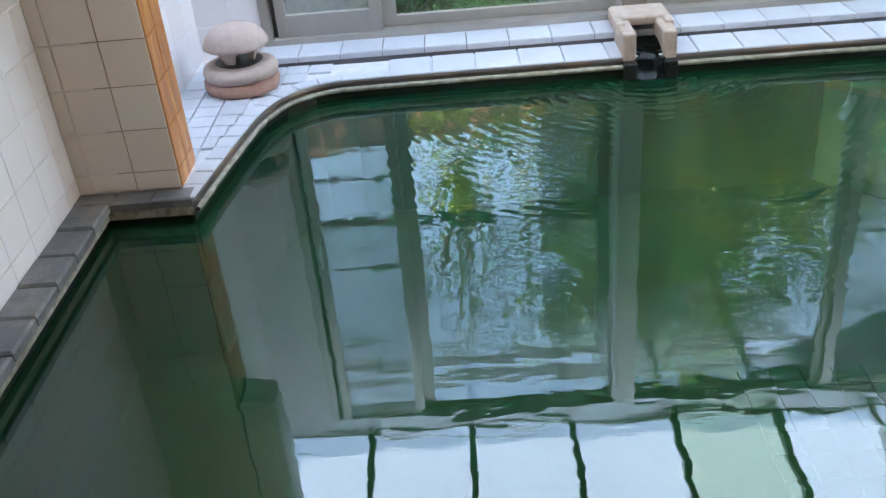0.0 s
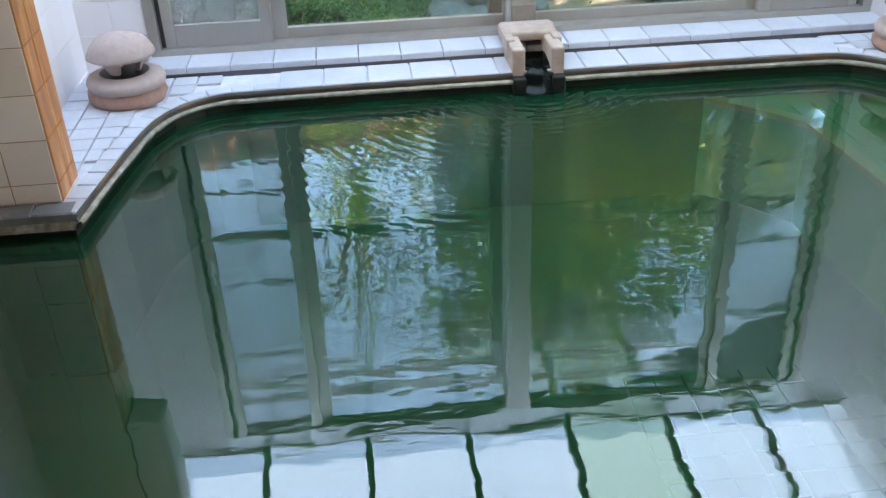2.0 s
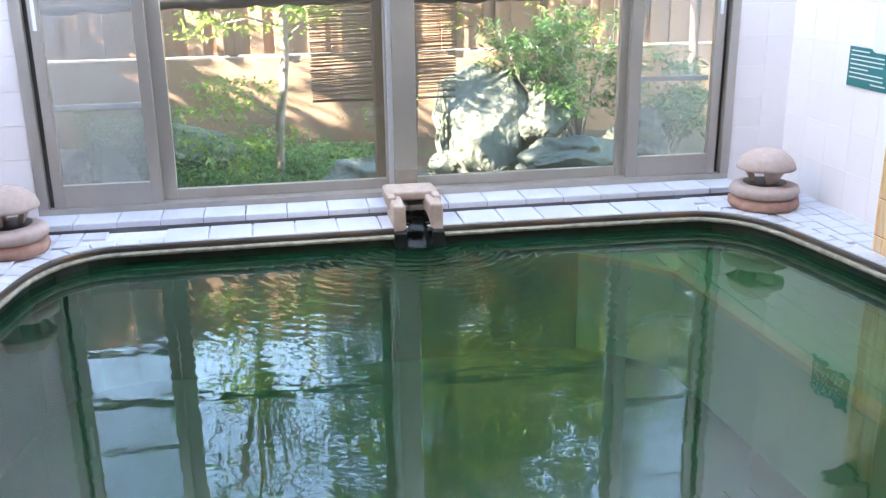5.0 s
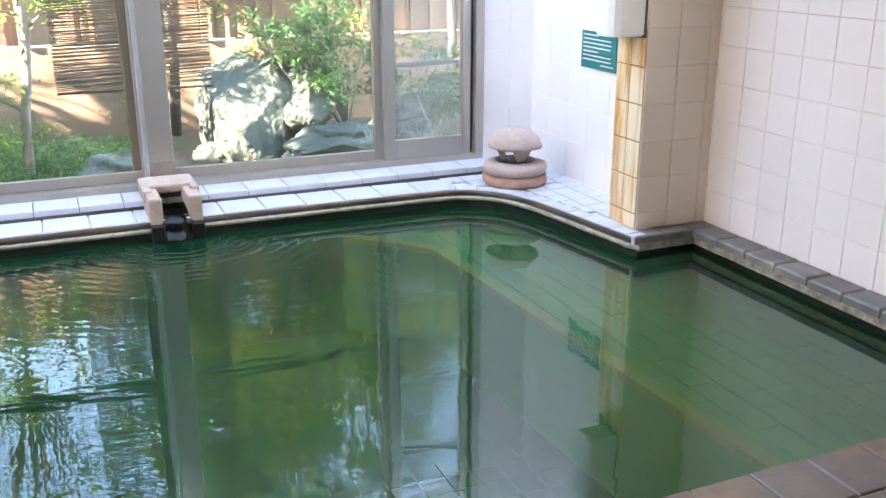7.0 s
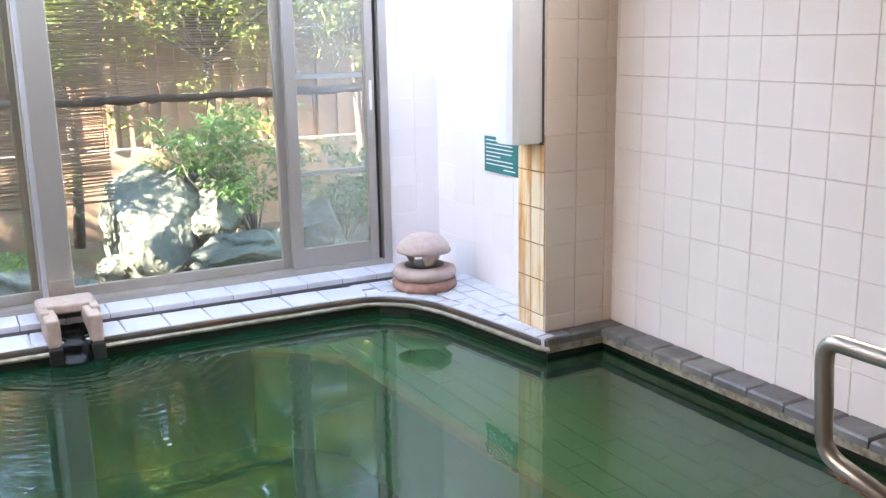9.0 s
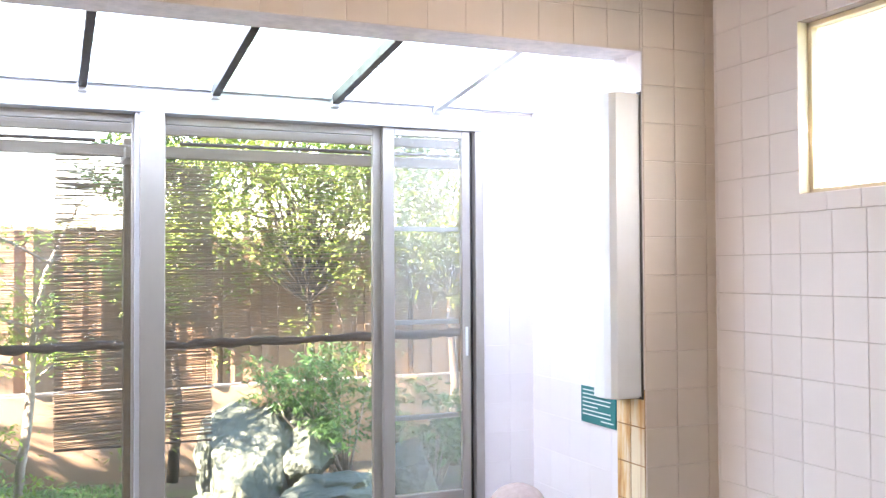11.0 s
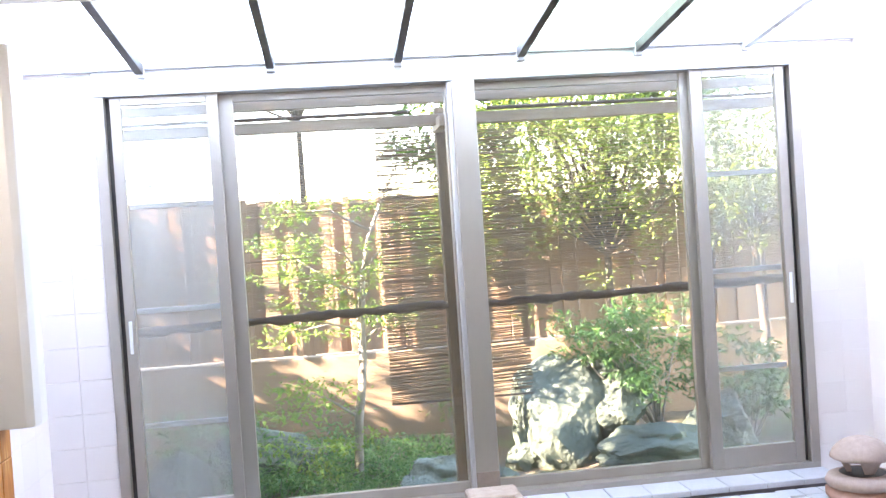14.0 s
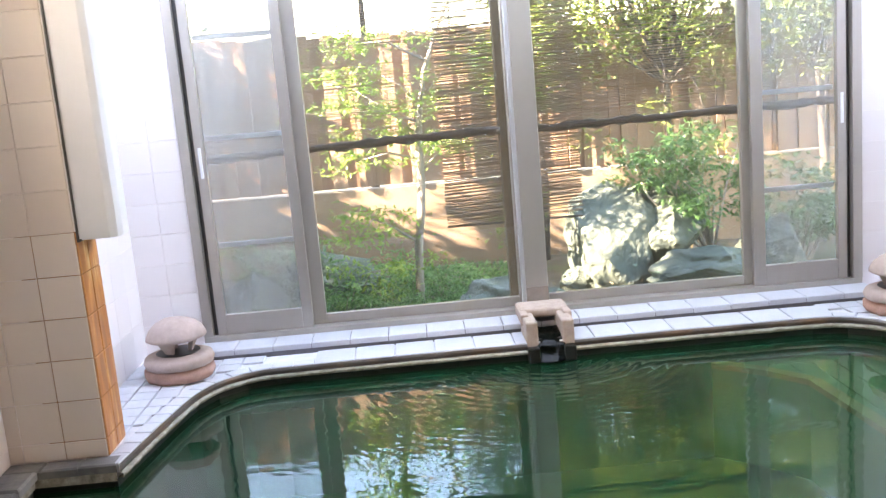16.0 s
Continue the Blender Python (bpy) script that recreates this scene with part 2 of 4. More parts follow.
ALU = mat_metal("bronze_aluminium", (0.50, 0.465, 0.42), 0.42, 0.7)
ALU_DARK = mat_metal("dark_aluminium", (0.10, 0.095, 0.09), 0.5, 0.5)
ALU_HEAD = mat_metal("pale_aluminium_header", (0.68, 0.69, 0.70), 0.4, 0.5)
STEEL = mat_metal("worn_steel", (0.42, 0.39, 0.35), 0.35, 0.9)
STEEL_RUST = mat_stone("flaking_rust", (0.30, 0.15, 0.08), (0.10, 0.05, 0.03), 40, 0.8, 0.8)
WHITE = mat_plain("white_enamel", (0.78, 0.79, 0.80), 0.35, 0.05)
CREAM = mat_plain("cream_plaster", (0.72, 0.64, 0.52), 0.8, 0.08)
CEIL = mat_wood("dark_ceiling_wood", (0.16, 0.10, 0.06), (0.08, 0.05, 0.03), (1, 10, 1))
TEAL = mat_plain("teal_sign_paint", (0.012, 0.19, 0.19), 0.4, 0.08)
PRINT = mat_plain("white_print", (0.75, 0.80, 0.78), 0.5, 0.03)
GLASS = mat_glass("window_glass", 0.014)
GLASS_STEAM = mat_glass("steamed_window_glass", 0.19)
GLASS_HIGH = mat_roof_sheet("frosted_glass", (0.95, 0.97, 0.97))
SCREEN = mat_screen("insect_screen", 0.15)
SCREEN_CLEAN = mat_screen("clean_insect_screen", 0.13)
GLASS_DIM = mat_glass("slightly_steamed_glass", 0.07)
ROOF_BLUE = mat_roof_sheet("clear_roof_sheet", (0.92, 0.96, 1.0))
ROOF_GREEN = mat_roof_sheet("greenish_roof_sheet", (0.72, 0.82, 0.70))
# black for wet stone, and for the shade inside the lantern firebox
BLACK = mat_plain("wet_and_shade_black", (0.007, 0.009, 0.008), 0.4, 0.2)
DARK_SHEET = mat_plain("dark_running_water", (0.005, 0.008, 0.006), 0.12, 0.2)
DARK_SHEET.node_tree.nodes["Principled BSDF"].inputs["Specular IOR Level"].default_value = 0.2
WATER = mat_water()
REED = mat_wood("reed", (0.42, 0.30, 0.20), (0.22, 0.145, 0.09), (0.6, 30, 30))
REED_ROLL = mat_wood("rolled_reed", (0.24, 0.17, 0.12), (0.07, 0.05, 0.04), (0.6, 30, 30))
CORD = mat_plain("cord", (0.25, 0.2, 0.15), 0.9)
TIMBER = mat_wood("pale_timber", (0.58, 0.47, 0.38), (0.40, 0.30, 0.24), (0.5, 8, 8))
POSTWOOD = mat_wood("weathered_post", (0.30, 0.22, 0.15), (0.17, 0.12, 0.08), (8, 8, 0.5))
FENCE = mat_wood("brown_fence_board", (0.40, 0.25, 0.155), (0.23, 0.135, 0.08), (9, 9, 0.6))
TANWALL = mat_plain("tan_rendered_wall", (0.34, 0.22, 0.135), 0.9, 0.12, 2.5, 0.3)
ROCK = mat_stone("blue_green_rock", (0.125, 0.142, 0.11), (0.04, 0.05, 0.036), 5, 0.9, 0.8, (0.15, 0.16, 0.12))
ROCK_PALE = mat_stone("pale_grey_rock", (0.25, 0.28, 0.24), (0.10, 0.12, 0.09), 7, 0.9, 0.8, (0.32, 0.33, 0.28))
SOIL = mat_stone("garden_soil", (0.20, 0.15, 0.10), (0.09, 0.065, 0.045), 6, 0.95, 1.0, (0.12, 0.17, 0.045))
BARK = mat_stone("pale_bark", (0.42, 0.37, 0.31), (0.22, 0.18, 0.14), 18, 0.9, 0.6)
BARK_DARK = mat_stone("dark_bark", (0.15, 0.12, 0.09), (0.07, 0.05, 0.04), 18, 0.9, 0.6)
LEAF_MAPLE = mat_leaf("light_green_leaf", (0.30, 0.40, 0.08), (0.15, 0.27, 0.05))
# LEAF_BACK is the shaded green, LEAF_TREE the sunlit one: light put into colour
LEAF_BACK = mat_leaf("shaded_tree_leaf", (0.16, 0.25, 0.05), (0.05, 0.10, 0.025), 0.5)
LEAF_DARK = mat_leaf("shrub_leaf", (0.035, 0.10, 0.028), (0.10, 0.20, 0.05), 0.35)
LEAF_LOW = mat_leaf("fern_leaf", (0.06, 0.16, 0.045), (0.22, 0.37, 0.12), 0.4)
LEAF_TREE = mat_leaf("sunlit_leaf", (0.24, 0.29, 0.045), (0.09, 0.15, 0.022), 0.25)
LITTER = mat_leaf("dry_leaf", (0.35, 0.25, 0.12), (0.20, 0.12, 0.05), 0.2)


# ---- mesh helpers ----
def mesh_of(bm, name, material, smooth=False):
    me = bpy.data.meshes.new(name)
    bm.to_mesh(me)
    bm.free()
    me.materials.append(material)
    if smooth:
        for p in me.polygons:
            p.use_smooth = True
    return me


def part(name, bm, material, parent=None, label="", smooth=False):
    ob = new(name, mesh_of(bm, name, material, smooth))
    ob.parent = parent
    return tagged(ob, label)


def empty(name, at=(0, 0, 0)):
    ob = new(name)
    ob.empty_display_size = 0.1
    ob.location = at
    return ob


def box(bm, x0, x1, y0, y1, z0, z1, bevel=0.0):
    r = bmesh.ops.create_cube(bm, size=1)
    bmesh.ops.scale(bm, vec=(x1 - x0, y1 - y0, z1 - z0), verts=r["verts"])
    bmesh.ops.translate(bm, vec=((x0 + x1) / 2, (y0 + y1) / 2, (z0 + z1) / 2), verts=r["verts"])
    if bevel:
        edges = list({e for v in r["verts"] for e in v.link_edges})
        bmesh.ops.bevel(bm, geom=edges, offset=bevel, segments=2, affect="EDGES", profile=0.5)
    return bm


def boxed(x0, x1, y0, y1, z0, z1, bevel=0.0):
    return box(bmesh.new(), x0, x1, y0, y1, z0, z1, bevel)


def prism(points, z0, z1):
    """A solid of the plan polygon between two heights."""
    bm = bmesh.new()
    low = [bm.verts.new((x, y, z0)) for x, y in points]
    high = [bm.verts.new((x, y, z1)) for x, y in points]
    n = len(points)
    bm.faces.new(high)
    bm.faces.new(low[::-1])
    for i in range(n):
        bm.faces.new((low[i], low[(i + 1) % n], high[(i + 1) % n], high[i]))
    bmesh.ops.recalc_face_normals(bm, faces=bm.faces)
    bmesh.ops.triangulate(bm, faces=[f for f in bm.faces if len(f.verts) > 4])
    return bm


def tube(path, radius, sides=12, bm=None):
    """A round bar along a list of points, with radius a number or one for each point."""
    bm = bm or bmesh.new()
    pts = [Vector(p) for p in path]
    rings = []
    up = Vector((0.13, 0.21, 0.97))
    for i, p in enumerate(pts):
        d = (pts[min(i + 1, len(pts) - 1)] - pts[max(i - 1, 0)]).normalized()
        a = d.cross(up)
        if a.length < 0.15:
            a = d.cross(Vector((1, 0.2, 0)))
        a.normalize()
        b = d.cross(a)
        r = radius[i] if isinstance(radius, (list, tuple)) else radius
        rings.append([bm.verts.new(p + a * r * math.cos(k * math.tau / sides) + b * r * math.sin(k * math.tau / sides)) for k in range(sides)])
    for u, v in zip(rings, rings[1:]):
        for k in range(sides):
            bm.faces.new((u[k], u[(k + 1) % sides], v[(k + 1) % sides], v[k]))
    bm.faces.new(rings[0][::-1])
    bm.faces.new(rings[-1])
    bmesh.ops.recalc_face_normals(bm, faces=bm.faces)
    return bm


def lathe(profile, sides=32, wobble=0.0, seed=0):
    """A turned shape from (radius, height) pairs."""
    bm = bmesh.new()
    rings = []
    for r, z in profile:
        ring = []
        for k in range(sides):
            a = k * math.tau / sides
            w = 1 + wobble * noise.noise((math.cos(a) * 2 + seed, math.sin(a) * 2, z * 9))
            ring.append(bm.verts.new((r * w * math.cos(a), r * w * math.sin(a), z + wobble * 0.12 * noise.noise((math.cos(a) * 3, math.sin(a) * 3 + seed, z * 5)))))
        rings.append(ring)
    for u, v in zip(rings, rings[1:]):
        for k in range(sides):
            bm.faces.new((u[k], u[(k + 1) % sides], v[(k + 1) % sides], v[k]))
    bm.faces.new(rings[0][::-1])
    bm.faces.new(rings[-1])
    bmesh.ops.recalc_face_normals(bm, faces=bm.faces)
    return bm


# ---- plan ----
XW = 2.25        # main side walls
XJ = 1.87        # jamb faces of the pillars
XA = 2.10        # side walls of the alcove
YP = -1.41       # front of the pillars
YB = -1.20       # back of the pillars
ZC = 2.62        # ceiling
ZB = 2.32        # underside of the beam
WATER_Z = -0.094
Y_NEAR = -3.22   # near edge of the bath
Y_BACK = -6.2
RIM_Y = -3.57
FLOOR_Z = -0.15
PITCH = 0.162

half = [(1.82, -1.50), (1.785, -1.24), (1.735, -0.90), (1.695, -0.70), (1.62, -0.545), (1.50, -0.445), (1.34, -0.40)]
EDGE = [(-x, y) for x, y in half] + [(x, y) for x, y in half[::-1]]
RIGHT = [(2.13, -1.50), (2.13, Y_NEAR)]
LEFT = [(-2.13, Y_NEAR), (-2.13, -1.50)]

# ---- structure ----
deck = part("deck", prism([(-XA, 0.0), (-XA, -1.3), (-1.87, -1.45)] + EDGE + [(1.87, -1.45), (XA, -1.3), (XA, 0.0)], -0.06, -0.012), DECK_GROUT)
tagged(deck, "pale grey tiled deck round the bath", "deck", kind="structure")
pool_wall = part("pool_wall", prism([(-XA, 0.0), (-XA, -1.3), (-1.87, -1.45)] + EDGE + [(1.87, -1.45), (XA, -1.3), (XA, 0.0)], -0.9, -0.061), POOL_DARK)
tagged(pool_wall, "near-black wall of the bath", "wall", kind="structure")
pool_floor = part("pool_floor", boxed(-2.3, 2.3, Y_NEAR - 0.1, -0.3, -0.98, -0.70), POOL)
tagged(pool_floor, "green tiled bottom of the bath, darkened for depth", "floor", kind="structure")
for side, s in (("left", -1), ("right", 1)):
    ob = part("coping_bed", boxed(min(s * 2.13, s * (XW + 0.2)), max(s * 2.13, s * (XW + 0.2)), Y_NEAR, -1.50, -0.07, -0.035), LIME)
    tagged(ob, "lime-crusted bed under the bath edge stones", "coping", kind="structure")
    ob = part("pillar_bed", boxed(min(s * 1.82, s * 2.4), max(s * 1.82, s * 2.4), -1.50, YP + 0.02, -0.07, -0.035), LIME)
    tagged(ob, "lime-crusted bed under the pillar", "coping", kind="structure")
    lo, hi = sorted((s * 2.15, s * (XW + 0.2)))
    ob = tagged(part("pool_wall", boxed(lo, hi, Y_NEAR, -1.48, -0.9, -0.07), POOL_DARK), "near-black wall of the bath", "wall", kind="structure")
    lo, hi = sorted((s * 1.84, s * 2.4))
    ob = tagged(part("pool_wall", boxed(lo, hi, -1.48, YP + 0.02, -0.9, -0.07), POOL_DARK), "near-black wall of the bath", "wall", kind="structure")
rim = part("bath_rim", boxed(-XW - 0.1, XW + 0.1, RIM_Y, Y_NEAR, -0.9, -0.008), DECK_GROUT)
tagged(rim, "raised stone rim of the bath", "rim", kind="structure")
floor = part("floor", boxed(-XW - 0.1, XW + 0.1, Y_BACK, RIM_Y, -0.4, FLOOR_Z), RIM)
tagged(floor, "dark brown stone floor beside the bath", "floor", kind="structure")
ceiling = part("ceiling", boxed(-XW - 0.2, XW + 0.2, Y_BACK - 0.1, YP + 0.02, ZC, ZC + 0.1), CEIL)
tagged(ceiling, "dark wooden ceiling", "ceiling", kind="structure")
wall_back = part("wall_south", boxed(-XW - 0.2, XW + 0.2, Y_BACK - 0.15, Y_BACK, -0.4, ZC), CREAM)
tagged(wall_back, "cream plastered wall", "wall", kind="structure")

# right wall with its high window opening
HW = (-2.95, -1.90, 1.685, 2.36)
bm = boxed(XW, XW + 0.15, Y_BACK, HW[0], -0.9, ZC)
box(bm, XW, XW + 0.15, HW[1], YP, -0.9, ZC)
box(bm, XW, XW + 0.15, HW[0], HW[1], -0.9, HW[2])
box(bm, XW, XW + 0.15, HW[0], HW[1], HW[3], ZC)
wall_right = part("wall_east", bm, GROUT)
# west wall cut the same way for the unseen, added window
bm = boxed(-XW - 0.15, -XW, Y_BACK, HW[0], -0.9, ZC)
box(bm, -XW - 0.15, -XW, HW[1], YP, -0.9, ZC)
box(bm, -XW - 0.15, -XW, HW[0], HW[1], -0.9, HW[2])
box(bm, -XW - 0.15, -XW, HW[0], HW[1], HW[3], ZC)
wall_left = part("wall_west", bm, GROUT_PALE)
tagged(wall_left, "cream tiled wall", "wall", kind="structure")
tagged(wall_right, "white tiled wall with brown joints", "wall", kind="structure")

# pillars, beam and the alcove's walls
pillars = {}
for s in (-1, 1):
    lo, hi = sorted((s * XJ, s * (XW + 0.15)))
    p = part("pillar_" + ("west" if s < 0 else "east"), boxed(lo, hi, YP, YB, -0.04, ZC), GROUT_PALE)
    pillars[s] = tagged(p, "white tiled pillar with rust-stained edge", "pillar", kind="structure")
beam = part("beam", boxed(-XJ, XJ, YP, YB, ZB, ZC), GROUT_PALE)
tagged(beam, "white tiled beam over the alcove", "beam", kind="structure")
alcove = {}
for s in (-1, 1):
    lo, hi = sorted((s * XA, s * (XA + 0.2)))
    p = part("wall_alcove_" + ("west" if s < 0 else "east"), boxed(lo, hi, YB, 0.12, -0.9, 2.62), GROUT_WHITE)
    alcove[s] = tagged(p, "bright white tiled alcove wall", "wall", kind="structure")
window_wall = {}
for s in (-1, 1):
    lo, hi = sorted((s * 1.785, s * XA))
    p = part("wall_window_" + ("west" if s < 0 else "east"), boxed(lo, hi, 0.0, 0.14, -0.9, 2.30), GROUT_WHITE if s > 0 else GROUT_PALE)
    window_wall[s] = tagged(p, "pinkish white tiled strip beside the window", "wall", kind="structure")
foot = part("wall_foot", boxed(-1.785, 1.785, 0.0, 0.14, -0.9, 0.045), GROUT_PALE)
tagged(foot, "low wall under the sliding window", "wall", kind="structure")
ledge = part("window_ledge", boxed(-1.80, 1.80, -0.185, -0.0, -0.02, 0.036), LEDGE_JOINT_SHADE)
tagged(ledge, "grey tiled ledge under the window", "ledge", kind="structure")

# water
bm = prism([(-2.135, Y_NEAR - 0.005), (2.135, Y_NEAR - 0.005), (2.135, -1.495), (1.825, -1.495)] + EDGE[::-1][1:-1] + [(-1.825, -1.495), (-2.135, -1.495)], WATER_Z - 0.002, WATER_Z)
bmesh.ops.delete(bm, geom=[f for f in bm.faces if f.normal.z < 0.5], context="FACES")
water = part("bath_water", bm, WATER)
tagged(water, "still green mineral bath water", "water", kind="structure")
water.visible_shadow = False

# submerged bench along the right side
pts = [(2.2, Y_NEAR), (1.30, Y_NEAR), (1.165, -0.77), (1.02, -0.58), (0.82, -0.40), (2.2, -0.40)]
bench = part("bath_bench", prism(pts, -0.9, -0.208), POOL_TILE)
nosing = bmesh.new()
for (xa, ya), (xb, yb) in zip(pts[1:5], pts[2:5]):
    n = Vector((yb - ya, xa - xb)).normalized() * 0.05
    n = n if n.x > 0 else -n
    q = [nosing.verts.new((*p, z)) for z in (-0.222, -0.194) for p in ((xa - n.x * 0.2, ya - n.y * 0.2), (xb - n.x * 0.2, yb - n.y * 0.2), (xb + n.x, yb + n.y), (xa + n.x, ya + n.y))]
    for f in ((0, 1, 2, 3), (4, 5, 6, 7), (0, 1, 5, 4), (1, 2, 6, 5), (2, 3, 7, 6), (3, 0, 4, 7)):
        nosing.faces.new([q[i] for i in f])
bmesh.ops.recalc_face_normals(nosing, faces=nosing.faces)
part("nosing", nosing, mat_stone("ochre_nosing", (0.50, 0.42, 0.24), (0.32, 0.25, 0.13), 9, 0.7, 0.3), bench, "ochre worn edge of the bench")
tagged(bench, "submerged green tiled bench step of the bath", "bench", kind="structure")

# ---- window ----
window = tagged(empty("window_1", (0, 0, 0)), "large aluminium sliding window onto the garden", "window", kind="structure")
bm = boxed(-1.785, 1.785, -0.02, 0.13, 2.165, 2.295, 0.004)
header = part("window_header", bm, ALU_HEAD, window, "pale aluminium header")
part("drip_rail", boxed(-2.1, 2.1, -0.045, -0.0, 2.285, 2.315, 0.003), ALU_HEAD, window)
part("window_sill", boxed(-1.785, 1.785, -0.012, 0.13, 0.045, 0.075, 0.003), ALU, window)
for s in (-1, 1):
    lo, hi = sorted((s * 1.735, s * 1.785))
    part("window_frame", boxed(lo, hi, -0.015, 0.13, 0.075, 2.165, 0.003), ALU, window)
    lo, hi = sorted((s * 1.712, s * 1.735))
    part("track_channel", boxed(lo, hi, 0.03, 0.11, 0.075, 2.165), ALU_DARK, window, "dark track channel")
part("mullion", boxed(-0.046, 0.070, -0.02, 0.12, 0.075, 2.165, 0.003), ALU, window)
part("mullion_groove", boxed(-0.066, -0.046, 0.0, 0.10, 0.075, 2.165, 0.002), ALU_HEAD, window)
part("mullion_foot", boxed(-0.047, 0.071, -0.0225, -0.0185, 0.06, 0.19, 0.001), mat_plain("stained_metal", (0.34, 0.29, 0.25), 0.6, 0.25, 30), window, "worn lime-stained foot of the mullion")


def sash(name, x0, x1, y, rail_low, label, bars=(), screen=False, stile=(0.06, 0.06), glass=GLASS):
    ob = empty(name, (0, 0, 0))
    ob.parent = window
    tagged(ob, label)
    z0, z1 = 0.076, 2.163
    part("stile", boxed(x0, x0 + stile[0], y - 0.018, y + 0.018, z0, z1, 0.003), ALU, ob)
    part("stile", boxed(x1 - stile[1], x1, y - 0.018, y + 0.018, z0, z1, 0.003), ALU, ob)
    part("bottom_rail", boxed(x0 + stile[0], x1 - stile[1], y - 0.017, y + 0.017, z0, rail_low, 0.003), ALU, ob)
    part("top_rail", boxed(x0 + stile[0], x1 - stile[1], y - 0.017, y + 0.017, z1 - 0.04, z1, 0.003), ALU, ob)
    pane = part("pane", boxed(x0 + stile[0], x1 - stile[1], y - 0.002, y + 0.002, rail_low, z1 - 0.04), glass, ob)
    pane.visible_shadow = False
    for z in bars:
        part("glazing_bar", boxed(x0 + stile[0], x1 - stile[1], y + 0.03, y + 0.042, z - 0.013, z + 0.013, 0.002), ALU_HEAD, ob)
    if screen:
        sc = part("insect_screen", boxed(x0 + stile[0] * 0.7, x1 - stile[1] * 0.7, y + 0.035, y + 0.037, rail_low, z1 - 0.04), SCREEN if glass is GLASS_STEAM else SCREEN_CLEAN, ob, "grey insect mesh")
        sc.visible_shadow = False
    return ob


sash("sash", -1.232, -0.066, 0.075, 0.128, "fixed glazed panel", stile=(0.10, 0.012))
sash("sash", 0.070, 1.245, 0.075, 0.128, "fixed glazed panel", stile=(0.012, 0.085))
sl = sash("sash", -1.712, -1.200, 0.025, 0.185, "narrow sliding panel with insect mesh behind", (0.555, 1.12, 1.635), True, (0.05, 0.055), GLASS_STEAM)
sr = sash("sash", 1.200, 1.712, 0.025, 0.185, "narrow sliding panel with insect mesh behind", (0.59, 1.11, 1.62), True, (0.065, 0.05), GLASS_DIM)
for ob, x in ((sl, -1.687), (sr, 1.687)):
    part("handle", boxed(x - 0.008, x + 0.008, 0.001, 0.008, 0.92, 1.08, 0.002), WHITE, ob, "pale recessed pull")

# glazed roof of the alcove
roof = tagged(empty("glass_roof"), "milky translucent lean-to roof on dark bars", "roof", kind="structure")
SLOPE = 0.115
BARS = [-1.55, -0.93, -0.307, 0.31, 0.925, 1.50]


def roof_z(y):
    return 2.31 - SLOPE * y


edges_x = [-XA] + BARS + [XA]
for i, (a, b) in enumerate(zip(edges_x, edges_x[1:])):
    bm = bmesh.new()
    vs = [bm.verts.new(p) for p in ((a, 0.16, roof_z(0.16)), (b, 0.16, roof_z(0.16)), (b, YB, roof_z(YB)), (a, YB, roof_z(YB)))]
    bm.faces.new(vs)
    bmesh.ops.solidify(bm, geom=bm.faces[:], thickness=0.004)
    ob = part("roof_sheet", bm, ROOF_GREEN if i == 4 else ROOF_BLUE, roof, "slightly green translucent sheet" if i == 4 else "")
for x in BARS:
    bm = boxed(-0.019, 0.019, YB, 0.0, -0.055, -0.004, 0.002)
    for v in bm.verts:
        v.co.z += roof_z(v.co.y)
        v.co.x += x
    bar = part("roof_bar", bm, ALU_HEAD if x > 1.2 else ALU_DARK, roof, "pale bar" if x > 1.2 else "")
    part("bar_foot", boxed(x - 0.022, x + 0.022, -0.05, -0.005, 2.245, 2.285, 0.004), ALU_HEAD, bar)
part("ridge_strip", boxed(-XA, XA, YB - 0.005, YB + 0.05, roof_z(YB) + 0.005, 2.62), ALU_HEAD, roof)

# high windows in the side walls; the west one is unseen, added for light
FRAME_M = mat_plain("cream_timber_frame", (0.72, 0.62, 0.42), 0.5, 0.08)
y0, y1, z0, z1 = HW
hv = tagged(empty("added_window_west"), "high frosted window with a cream timber frame", "window", kind="structure")
for nm, b in (("window_frame", (y0, y0 + 0.03, z0, z1)), ("window_frame", (y1 - 0.03, y1, z0, z1)), ("window_sill", (y0, y1, z0, z0 + 0.02)), ("window_head", (y0, y1, z1 - 0.02, z1))):
    part(nm, boxed(-XW - 0.12, -XW - 0.05, b[0], b[1], b[2], b[3], 0.003), FRAME_M, hv)
pane = part("pane", boxed(-XW - 0.085, -XW - 0.08, y0 + 0.03, y1 - 0.03, z0 + 0.02, z1 - 0.02), GLASS_HIGH, hv)
hw = tagged(empty("window_2"), "high frosted window with a cream timber frame", "window", kind="structure")
y0, y1, z0, z1 = HW
for nm, b in (("window_frame", (y0, y0 + 0.03, z0, z1)), ("window_frame", (y1 - 0.03, y1, z0, z1)), ("window_sill", (y0, y1, z0, z0 + 0.02)), ("window_head", (y0, y1, z1 - 0.02, z1)), ("glazing_bar", ((y0 + y1) / 2 - 0.02, (y0 + y1) / 2 + 0.02, z0 + 0.02, z1 - 0.02))):
    part(nm, boxed(XW + 0.05, XW + 0.12, b[0], b[1], b[2], b[3], 0.003), FRAME_M, hw)
part("reveal", boxed(XW - 0.002, XW + 0.05, y1 - 0.012, y1 + 0.004, z0, z1, 0.002), FRAME_M, hw)
